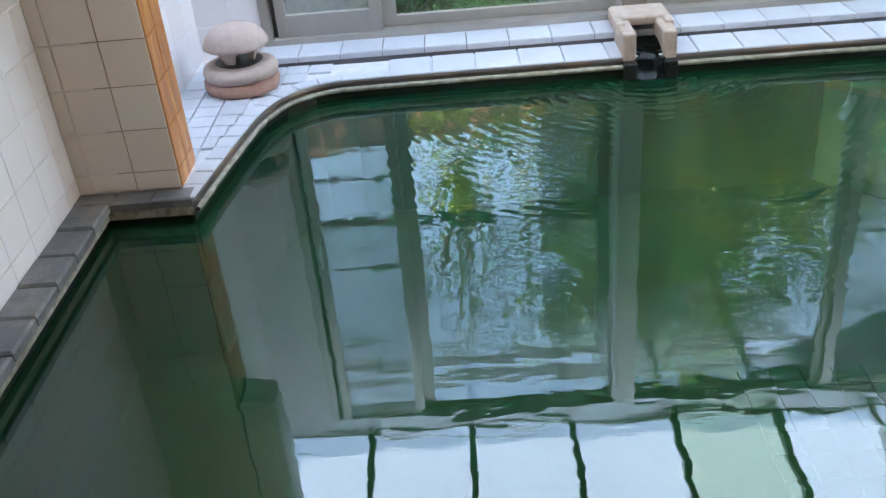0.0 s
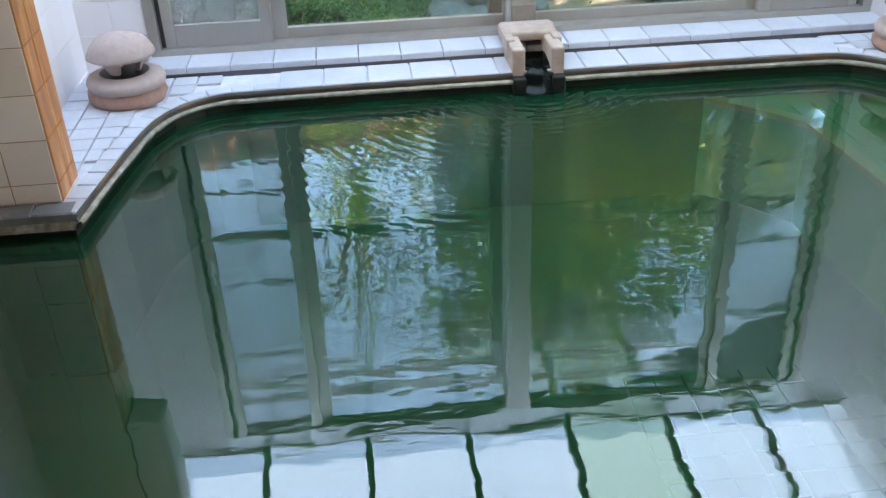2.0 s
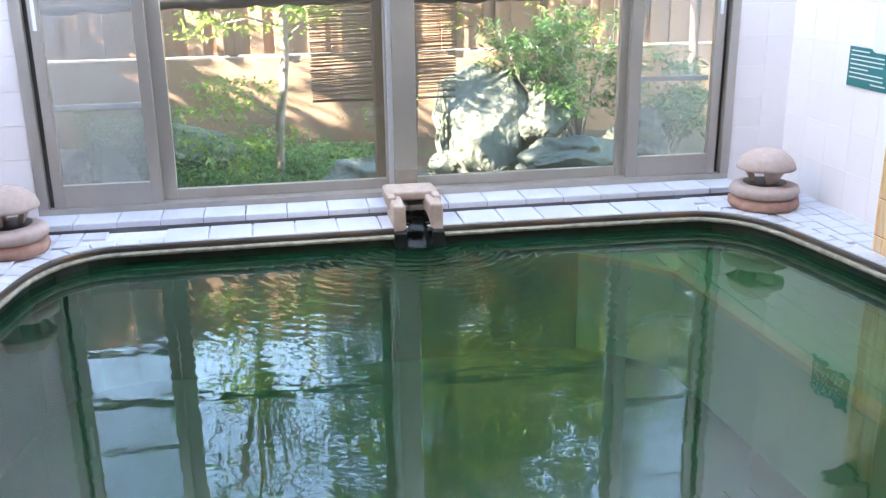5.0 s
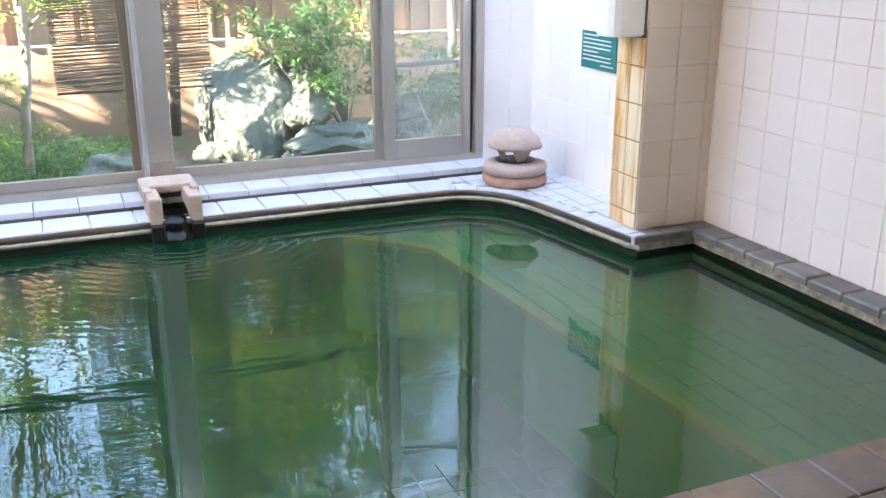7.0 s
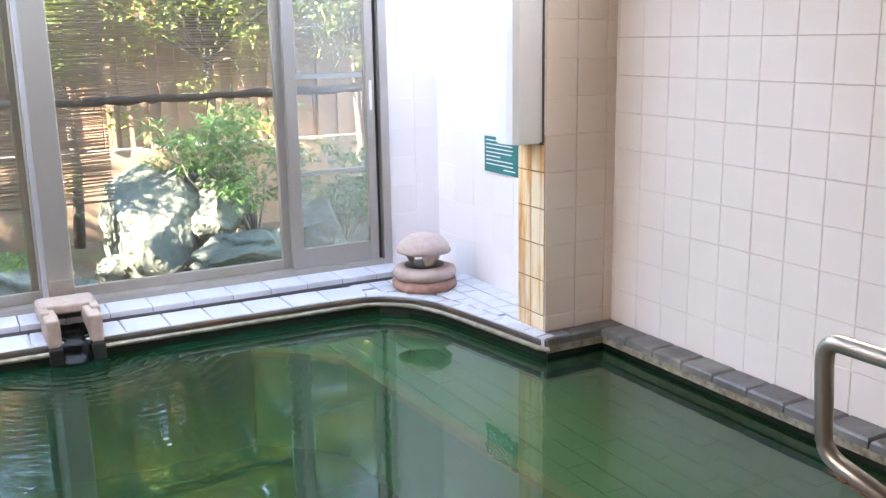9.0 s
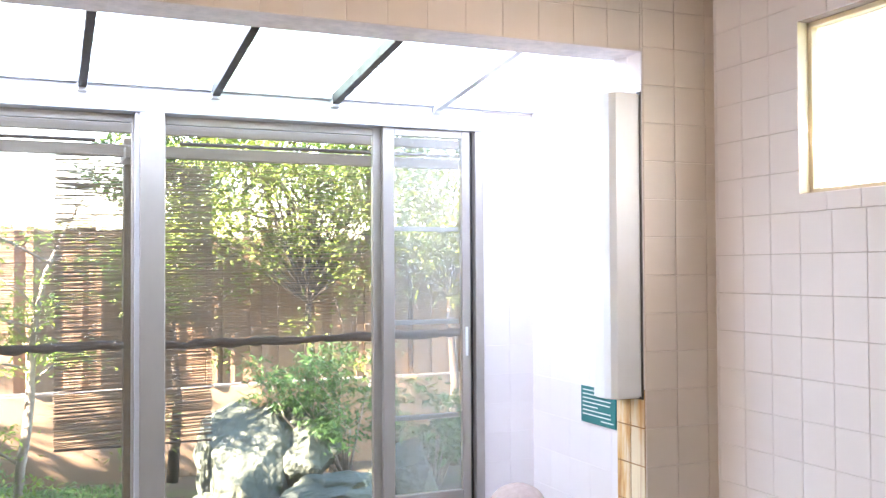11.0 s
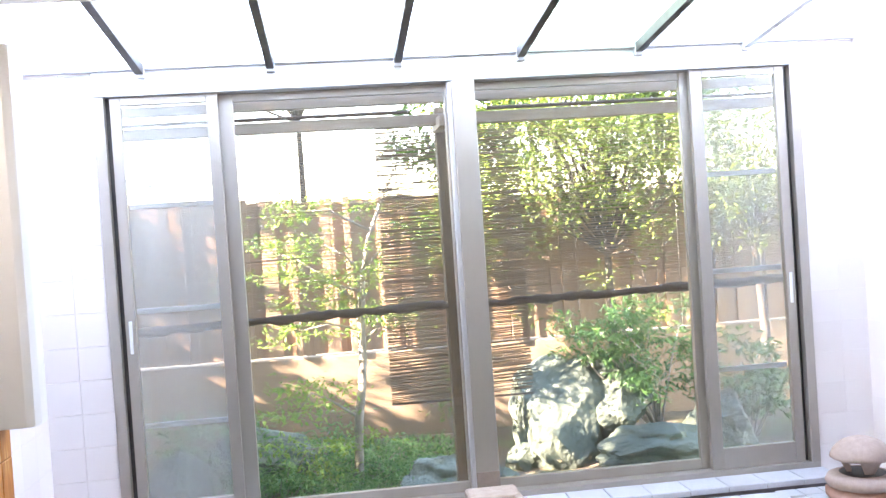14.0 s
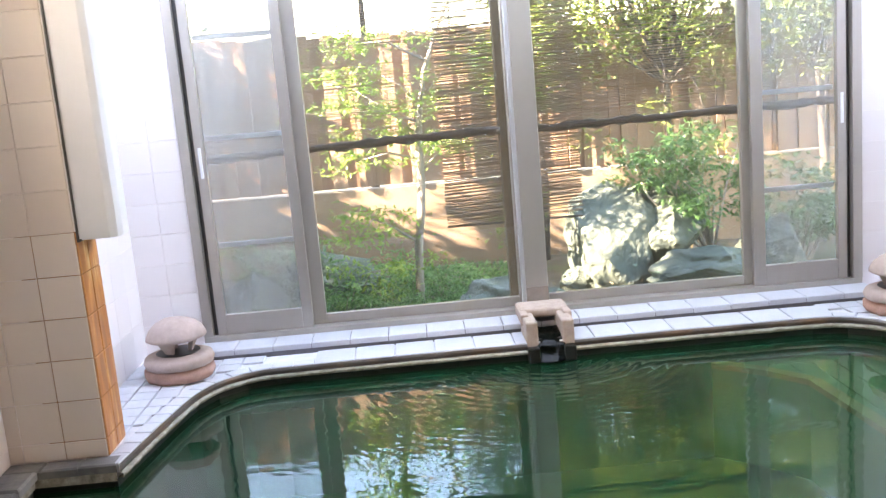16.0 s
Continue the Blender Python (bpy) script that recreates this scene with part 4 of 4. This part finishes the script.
make_bush((-1.05, 2.35, -0.25), (0.35, 0.25, 0.24), 18, 0.055, LEAF_LOW, 54, "green bush beside the flat rock")
make_bush((0.22, 2.45, -0.25), (0.16, 0.15, 0.75), 12, 0.06, LEAF_MAPLE, 55, "spindly light green climber by the wall", 14)
make_bush((2.25, 2.0, -0.25), (0.35, 0.30, 0.75), 26, 0.075, LEAF_DARK, 56, "dark green bush near the side panel", 24, "low_shrub", "oval")


def make_tree(at, height, crown_c, crown_r, n, leaf, material, seed, label, per=16):
    ob = tagged(empty("garden_tree", at), label, "tree")
    rr = random.Random(seed)
    top = Vector(crown_c) - Vector(at)
    part("trunk", limbs([([Vector((0, 0, -0.1)), Vector((0.05, 0, height * 0.35)), Vector((top.x * 0.5, top.y * 0.5, height * 0.7)), top], 0.05, 0.012)]), BARK_DARK, ob, "", True)
    cl = []
    for _ in range(n):
        p = Vector((rr.gauss(0, 0.5) * crown_r[0], rr.gauss(0, 0.5) * crown_r[1], rr.gauss(0, 0.5) * crown_r[2]))
        cl.append((tuple(top + p), (0.22, 0.22, 0.14)))
    part("limbs", limbs([([Vector((top.x * 0.5, top.y * 0.5, height * 0.7)), top + (Vector(c) - top) * 0.5 + Vector((0, 0, -0.05)), Vector(c)], 0.014, 0.004) for c, _ in cl[::2]]), BARK_DARK, ob)
    part("crown", foliage(cl, per, leaf, seed + 1), material, ob)
    return ob


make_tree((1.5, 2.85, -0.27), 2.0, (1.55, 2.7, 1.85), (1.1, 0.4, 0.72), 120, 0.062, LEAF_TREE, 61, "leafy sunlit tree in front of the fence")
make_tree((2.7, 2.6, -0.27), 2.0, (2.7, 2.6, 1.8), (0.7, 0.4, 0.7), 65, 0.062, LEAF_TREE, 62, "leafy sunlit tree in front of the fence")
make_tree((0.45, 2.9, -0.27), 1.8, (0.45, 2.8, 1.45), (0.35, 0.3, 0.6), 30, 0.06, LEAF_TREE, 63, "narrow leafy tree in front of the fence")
make_tree((1.6, 4.6, -0.27), 3.5, (1.6, 4.6, 3.6), (1.4, 0.8, 1.2), 90, 0.11, LEAF_BACK, 64, "tall leafy tree behind the fence", 12)
make_tree((0.7, 4.3, -0.27), 2.8, (0.75, 4.2, 2.5), (0.8, 0.5, 0.9), 60, 0.10, LEAF_BACK, 66, "leafy tree behind the fence", 14)
make_tree((2.6, 4.4, -0.27), 3.0, (2.6, 4.3, 2.8), (1.0, 0.6, 1.0), 70, 0.10, LEAF_BACK, 67, "leafy tree behind the fence", 14)
make_tree((1.5, 5.4, -0.27), 4.6, (1.5, 5.4, 5.3), (1.7, 0.7, 1.6), 150, 0.12, LEAF_BACK, 68, "tall leafy tree behind the fence", 12)
make_tree((-1.0, 4.4, -0.27), 4.0, (-0.9, 4.3, 3.7), (1.5, 0.6, 1.3), 46, 0.08, LEAF_BACK, 65, "thin leafy tree behind the fence", 7)

# unseen tree row added past the garden's left end to shade most of it
# holes in the added crowns, aimed so sun patches reach rocks, wall and fence
gaps = []
for target, size in (((0.67, 1.66, 0.12), 0.20), ((1.02, 1.72, 0.32), 0.18), ((0.46, 1.66, 0.0), 0.09), ((0.77, 1.75, 0.46), 0.07), ((-0.85, 1.5, 1.10), 0.34), ((-0.6, 1.5, 0.75), 0.12),
                     ((-0.6, 3.1, 0.3), 0.08), ((0.3, 3.1, 0.2), 0.08), ((-1.3, 3.1, 0.55), 0.08), ((-0.3, 3.1, 0.75), 0.10), ((0.55, 3.1, 0.6), 0.10), ((-1.0, 3.1, 1.1), 0.16), ((-0.1, 3.1, 1.35), 0.18), ((0.9, 3.1, 1.0), 0.14), ((1.9, 3.1, 0.9), 0.12),
                     ((1.9, 2.2, 0.3), 0.10), ((1.5, 2.6, 1.5), 0.6), ((2.4, 2.5, 1.6), 0.4)):
    k = (target[0] + 4.0) / -SUN_FROM.x
    gaps.append((Vector(target) + SUN_FROM * k, size))
rr = random.Random(81)
for n_tree, ty in enumerate((-4.2, -3.0, -1.8, -0.6, 0.7, 2.0, 3.2)):
    at = (-4.0, ty, -0.27)
    ob = tagged(empty("garden_tree", at), "unseen dense dark green tree, added to shade the garden", "tree", "row of trees at the garden's end")
    part("trunk", limbs([([Vector((0, 0, -0.1)), Vector((0.06, 0.03, 1.2)), Vector((-0.03, 0.02, 2.4)), Vector((0, 0, 4.4 if ty > 0 else 6.4))], 0.08, 0.02)]), BARK, ob, "", True)
    cl = []
    for _ in range(380 if ty > 0 else 640):
        c = Vector((rr.uniform(-0.5, 0.5), rr.uniform(-0.75, 0.75), rr.uniform(0.2, 5.2 if ty > 0 else 7.4)))
        w = c + Vector(at)
        d = [((w - g) - SUN_FROM * (w - g).dot(SUN_FROM)).length - r for g, r in gaps]
        if min(d) > 0.20:
            cl.append((tuple(c), (0.24, 0.26, 0.22)))
    part("crown", foliage(cl, 3.6, 0.18, 82 + n_tree), LEAF_DARK, ob)

# fallen leaves
rg = random.Random(71)
bm = bmesh.new()
for _ in range(700):
    leaf_mesh(bm, Vector((rg.uniform(-2.4, 2.6), rg.uniform(0.3, 3.0), -0.225 + rg.uniform(-0.02, 0.03))), rg.uniform(0.025, 0.05), rg)
ob = part("fallen_leaves", bm, LITTER)
tagged(ob, "dry brown leaves scattered over the soil", "leaves", kind="stuff")
rg = random.Random(72)
bm = bmesh.new()
for _ in range(5000):
    x, y = rg.uniform(-1.6, 0.1), rg.uniform(0.35, 2.9)
    c = Vector((x, y, -0.25))
    tip = c + Vector((rg.gauss(0, 0.025), rg.gauss(0, 0.025), rg.uniform(0.03, 0.08)))
    w = Vector((rg.uniform(-1, 1), rg.uniform(-1, 1), 0)).normalized() * 0.004
    bm.faces.new([bm.verts.new(q) for q in (c - w, c + w, tip)])
ob = part("grass", bm, LEAF_LOW)
tagged(ob, "thin green grass and moss on the soil", "grass", kind="stuff")


# ---- pieces: tiles and stones ----
PIECES = {}


def tile_mesh(w, h, d, material, bevel=0.003):
    """A flat bevelled tile in its own x (width) and z (height), face towards -y."""
    key = (round(w, 4), round(h, 4), round(d, 4), material.name)
    if key not in PIECES:
        bm = bmesh.new()
        b = min(bevel, w * 0.3, h * 0.3, d * 0.5)
        back = [bm.verts.new(p) for p in ((0, 0, 0), (w, 0, 0), (w, 0, h), (0, 0, h))]
        mid_ = [bm.verts.new(p) for p in ((0, -d + b, 0), (w, -d + b, 0), (w, -d + b, h), (0, -d + b, h))]
        face = [bm.verts.new(p) for p in ((b, -d, b), (w - b, -d, b), (w - b, -d, h - b), (b, -d, h - b))]
        for u, v in ((back, mid_), (mid_, face)):
            for i in range(4):
                bm.faces.new((u[i], u[(i + 1) % 4], v[(i + 1) % 4], v[i]))
        bm.faces.new(face)
        bmesh.ops.recalc_face_normals(bm, faces=bm.faces)
        PIECES[key] = mesh_of(bm, "tile", material)
    return PIECES[key]


def tile_face(parent, m, width, height, material, pitch=PITCH, gap=0.0019, depth=0.0045, skip=None, jitter=0.0006, seed=0, start=(0.0, 0.0), name="tile"):
    """Covers a face with single tiles. m: its lower left corner, x along it, z up, looking along +y."""
    rg = random.Random(seed)
    made = []
    v = -start[1]
    while v < height - 0.01:
        v0, v1 = max(v, 0), min(v + pitch, height)
        u = -start[0]
        while u < width - 0.01:
            u0, u1 = max(u, 0), min(u + pitch, width)
            if u1 - u0 > 0.012 and v1 - v0 > 0.012 and not (skip and skip(u0, u1, v0, v1)):
                ob = new(name, tile_mesh(u1 - u0 - gap, v1 - v0 - gap, depth, material))
                ob.parent = parent
                ob.matrix_basis = m @ pose(u0 + gap / 2, rg.uniform(-jitter, jitter), v0 + gap / 2)
                made.append(ob)
            u += pitch
        v += pitch
    return made


def high_window(u0, u1, v0, v1):
    ya, yb = YP - u1, YP - u0
    return yb > HW[0] + 0.02 and ya < HW[1] - 0.02 and v1 - 0.035 > HW[2] + 0.02


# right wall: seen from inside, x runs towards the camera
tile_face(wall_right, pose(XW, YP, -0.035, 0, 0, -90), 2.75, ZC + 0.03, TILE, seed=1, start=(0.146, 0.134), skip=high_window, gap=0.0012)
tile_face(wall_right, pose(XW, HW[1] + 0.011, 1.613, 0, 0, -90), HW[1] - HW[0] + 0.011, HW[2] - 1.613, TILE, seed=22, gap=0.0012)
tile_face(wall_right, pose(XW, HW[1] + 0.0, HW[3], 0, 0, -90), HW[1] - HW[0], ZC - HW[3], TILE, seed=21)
tile_face(wall_left, pose(-XW, -3.9, -0.035, 0, 0, 90), 2.48, HW[2] + 0.035, TILE, seed=2, start=(0.05, 0.06), gap=0.0015)
for s in (-1, 1):
    lo, hi = sorted((s * XJ, s * (XJ - 0.0012)))
    part("jamb_backing", boxed(lo, hi, YP, YB, 0.0, 0.884), GROUT_RUST, pillars[s], "brown grout bed")
    if s < 0:
        part("front_backing", boxed(-XJ - 0.22, -XJ, YP - 0.0012, YP, 0.0, 0.884), GROUT_RUST, pillars[s], "rusty grout bed")
    x0 = XJ if s > 0 else -XW
    tile_face(pillars[s], pose(x0, YP, 0.0), XW - XJ, 0.882, TILE_PILLAR, seed=3 + s, start=(0.0 if s > 0 else 0.106, 0.09), gap=0.0030 if s < 0 else 0.0018)
    tile_face(pillars[s], pose(x0, YP, 0.882), XW - XJ, ZC - 0.882, TILE_PILLAR, seed=5 + s, start=(0.0 if s > 0 else 0.106, 0.0), gap=0.0011)
    if s > 0:
        tile_face(pillars[s], pose(XJ, YB, 0.0, 0, 0, -90), YB - YP, 0.882, RUST, pitch=0.1621, gap=0.005, seed=7, start=(0.057, 0.09))
        tile_face(pillars[s], pose(XJ, YB, 0.882, 0, 0, -90), YB - YP, ZC - 0.882, TILE, pitch=0.1621, seed=7, start=(0.057, 0.0))
    else:
        tile_face(pillars[s], pose(-XJ, YP, 0.0, 0, 0, 90), YB - YP, 0.882, RUST_DEEP, pitch=0.1621, gap=0.005, seed=8, start=(0.057, 0.09))
        tile_face(pillars[s], pose(-XJ, YP, 0.882, 0, 0, 90), YB - YP, ZC - 0.882, TILE, pitch=0.1621, seed=8, start=(0.057, 0.0))
tile_face(beam, pose(-XJ, YP, ZB), 2 * XJ, ZC - ZB, TILE_PILLAR, seed=9, gap=0.0011)
tile_face(beam, pose(-XJ, YP, ZB, -90, 0, 0), 2 * XJ, YB - YP, TILE, seed=10, start=(0.0, 0.11))
tile_face(alcove[1], pose(XA, 0.0, 0.0, 0, 0, -90), -YB, 2.44, TILE_ALCOVE, seed=11, gap=0.0006, pitch=0.2, depth=0.0022, jitter=0.0002)
tile_face(alcove[-1], pose(-XA, YB, 0.0, 0, 0, 90), -YB, 2.44, TILE_ALCOVE, seed=12, gap=0.0006, pitch=0.2, depth=0.0022, jitter=0.0002)
tile_face(window_wall[1], pose(1.787, 0.0, 0.0), XA - 1.787, 2.28, TILE_ALCOVE, seed=13, gap=0.0006, depth=0.0022, jitter=0.0002)
tile_face(window_wall[-1], pose(-XA, 0.0, 0.0), XA - 1.787, 2.28, TILE_ALCOVE, seed=14, gap=0.0011)


def slab_mesh(w, d, h, material, bevel=0.006):
    key = ("slab", round(w, 4), round(d, 4), round(h, 4), material.name)
    if key not in PIECES:
        bm = boxed(0, w, 0, d, -h, 0)
        bmesh.ops.bevel(bm, geom=[e for e in bm.edges if e.verts[0].co.z > -0.001 and e.verts[1].co.z > -0.001], offset=bevel, segments=1, affect="EDGES")
        PIECES[key] = mesh_of(bm, "slab", material)
    return PIECES[key]


def slab(parent, name, x, y, z, w, d, h, material, turn=0.0, bevel=0.004):
    ob = new(name, slab_mesh(w, d, h, material, bevel))
    ob.parent = parent
    ob.matrix_basis = pose(x, y, z, 0, 0, turn)
    return ob


rg = random.Random(90)
# ledge tiles under the window
x = -1.80
while x < 1.79:
    w = min(0.2, 1.80 - x)
    slab(ledge, "ledge_tile", x + 0.002, -0.19, 0.045 + rg.uniform(-0.0008, 0.0008), w - 0.004, 0.186, 0.03, DECK_TILE)
    x += 0.2
# edge stones on both side walls
stones = {}
for s in (-1, 1):
    holder = tagged(empty("edge_stones_" + ("west" if s < 0 else "east")), "row of dark slate edge stones along the bath", "coping", kind="structure")
    y = -1.50
    while y > Y_NEAR + 0.05:
        d = 0.176
        slab(holder, "edge_stone", 2.115 if s > 0 else -XW + 0.002, y - d + 0.003, 0.0 + rg.uniform(-0.002, 0.002), XW - 2.117, d - 0.007, 0.034, COPING, 0, 0.008)
        y -= d
    for i in range(3):
        w = 0.15
        xx = 1.815 + i * 0.145
        slab(holder, "edge_stone", xx if s > 0 else -xx - w + 0.004, -1.505, 0.001 + rg.uniform(-0.001, 0.001), w - 0.006, 0.092, 0.034, COPING, 0, 0.006)
# rim slabs
for j, (ya, yb) in enumerate(((Y_NEAR - 0.172, Y_NEAR + 0.006), (RIM_Y, Y_NEAR - 0.178))):
    x = -XW + 0.02 + 0.06 * j
    while x < XW - 0.03:
        slab(rim, "rim_slab", x, ya, 0.0 + rg.uniform(-0.002, 0.002), 0.1745, yb - ya, 0.03, RIM, 0, 0.004)
        x += 0.178


def along(points, step):
    """Points at even steps along a plan line, with the turn there."""
    pts = [Vector((*p, 0)) for p in points]
    out, left = [], 0.0
    for a, b in zip(pts, pts[1:]):
        d = b - a
        u = left
        while u < d.length:
            out.append((a + d.normalized() * u, math.degrees(math.atan2(d.y, d.x))))
            u += step
        left = u - d.length
    return out


def smooth_line(points, rounds=2):
    for _ in range(rounds):
        out = [points[0]]
        for a, b in zip(points, points[1:]):
            out += [(a[0] * 0.75 + b[0] * 0.25, a[1] * 0.75 + b[1] * 0.25), (a[0] * 0.25 + b[0] * 0.75, a[1] * 0.25 + b[1] * 0.75)]
        points = out + [points[-1]]
    return points


# edge tiles that follow the curved bath edge
line = smooth_line(EDGE, 2)
length = sum((Vector(b) - Vector(a)).length for a, b in zip(line, line[1:]))


def at_length(t):
    for a, b in zip(line, line[1:]):
        d = (Vector(b) - Vector(a)).length
        if t <= d:
            f = t / d
            p = Vector(a).lerp(Vector(b), f)
            n = (Vector(b) - Vector(a)).normalized()
            return p, Vector((-n.y, n.x))
        t -= d
    return Vector(line[-1]), Vector((0, 1))


t = 0.0
while t < length - 0.02:
    p0, _ = at_length(t)
    curved = abs(p0.x) > 1.25
    w = min(0.105 if curved else 0.2, length - t)
    n = 3
    inner, outer = [], []
    for i in range(n + 1):
        p, nn = at_length(t + 0.003 + (w - 0.006) * i / n)
        inner.append(p - nn * 0.012)
        outer.append(p + nn * (0.062 if curved else 0.205))
    bm = bmesh.new()
    zt, zb_ = 0.001 + rg.uniform(-0.001, 0.001), -0.038
    top = [bm.verts.new((*q, zt)) for q in inner + outer[::-1]]
    low = [bm.verts.new((*q, zb_)) for q in inner + outer[::-1]]
    k = len(top)
    bm.faces.new(top)
    for i in range(k):
        bm.faces.new((low[i], low[(i + 1) % k], top[(i + 1) % k], top[i]))
    bmesh.ops.recalc_face_normals(bm, faces=bm.faces)
    bmesh.ops.bevel(bm, geom=[e for e in bm.edges if e.verts[0].co.z > -0.01 and e.verts[1].co.z > -0.01], offset=0.003, segments=1, affect="EDGES")
    part("edge_tile", bm, DECK_TILE, deck)
    t += w
# lime-scaled lip under the edge tiles
lip = bmesh.new()
rows = []
for i in range(160):
    p, nn = at_length(length * i / 159)
    rows.append([lip.verts.new((*(p - nn * (d + 0.008 * noise.noise((i * 0.9, d * 50, 1)))), z)) for d, z in ((-0.01, -0.036), (0.026, -0.037), (0.030, -0.046), (0.024, -0.056), (-0.01, -0.058))])
for a, b in zip(rows, rows[1:]):
    for i in range(4):
        lip.faces.new((a[i], a[i + 1], b[i + 1], b[i]))
bmesh.ops.recalc_face_normals(lip, faces=lip.faces)
ob = part("scale_lip", lip, LIME, deck, "pale lime-crusted lip under the edge tiles", True)

# strip on the tile fronts: brown stain, with their shade in the colour
band = bmesh.new()
rows = []
for i in range(160):
    p, nn = at_length(length * i / 159)
    rows.append([band.verts.new((*(p - nn * (d + 0.0012 * noise.noise((i * 0.7, z * 90, 4)))), z)) for d, z in ((0.0, -0.034), (0.0155, -0.034), (0.0150, -0.0055), (0.0, -0.0055))])
for a, b in zip(rows, rows[1:]):
    for i in range(3):
        band.faces.new((a[i], a[i + 1], b[i + 1], b[i]))
bmesh.ops.recalc_face_normals(band, faces=band.faces)
part("stained_edge", band, RIM, deck, "brown stain and painted shade on the tile edges", True)

# deck tiles in the corners behind the curved edge


def edge_x_at(y, s):
    best = None
    for a, b in zip(line, line[1:]):
        if (a[0] * s > 1.2 or b[0] * s > 1.2) and min(a[1], b[1]) <= y <= max(a[1], b[1]) and a[1] != b[1]:
            f = (y - a[1]) / (b[1] - a[1])
            best = a[0] + (b[0] - a[0]) * f
    return best


for s in (-1, 1):
    y = -0.19
    while y > -1.36:
        x = XA - 0.002
        while x > 1.3:
            ym = y - 0.055
            ex = edge_x_at(ym, s) if ym < -0.41 else s * 1.28
            ok = ex is not None and (x - 0.108) > abs(ex) + 0.055 and not (ym > -0.62 and ((x - 0.055) - 1.34) ** 2 + (ym + 0.80) ** 2 < 0.47 ** 2)
            if not ok:
                ok = ex is not None and x - 0.05 > abs(ex) + 0.07 and ym < -0.62
                ww = x - abs(ex) - 0.068 if ok else 0
            else:
                ww = 0.108
            if ok and ww > 0.02 and not (y < -1.19 and x - ww > XJ - 0.005):
                xx = x - ww if s > 0 else -x
                slab(deck, "deck_tile", xx, y - 0.108, 0.0 + rg.uniform(-0.0008, 0.0008), ww - 0.003, 0.105, 0.011, DECK_TILE, 0, 0.002)
            x -= 0.111
        y -= 0.111

# bench and bath-floor tiles under the water
y = Y_NEAR + 0.005
while y < -0.55:
    x = 2.145
    edge = 1.31 - 0.055 * (y - Y_NEAR) if y < -0.77 else 1.175 - (y + 0.77) * 0.8
    while x > edge - 0.02:
        w = min(0.105, x - edge + 0.012)
        if w > 0.03 and (abs(x) < 1.66 + 0.12 or y < -1.62):
            slab(bench, "bench_tile", x - w, y, -0.200 + rg.uniform(-0.001, 0.001), w - 0.0012, 0.107, 0.012, POOL_TILE, 0, 0.0008)
        x -= 0.108
    y += 0.108
bm = bmesh.new()
for i in range(10):
    for j in range(13):
        x, y = 1.15 - 0.108 * i, Y_NEAR + 0.004 + 0.108 * j
        box(bm, x - 0.102, x, y, y + 0.102, -0.702, -0.690 + rg.uniform(-0.001, 0.001))
ob = part("floor_tiles", bm, POOL_FLOOR_TILE, pool_floor, "small green floor tiles, darkened for depth")
ob["kind"] = "stuff"
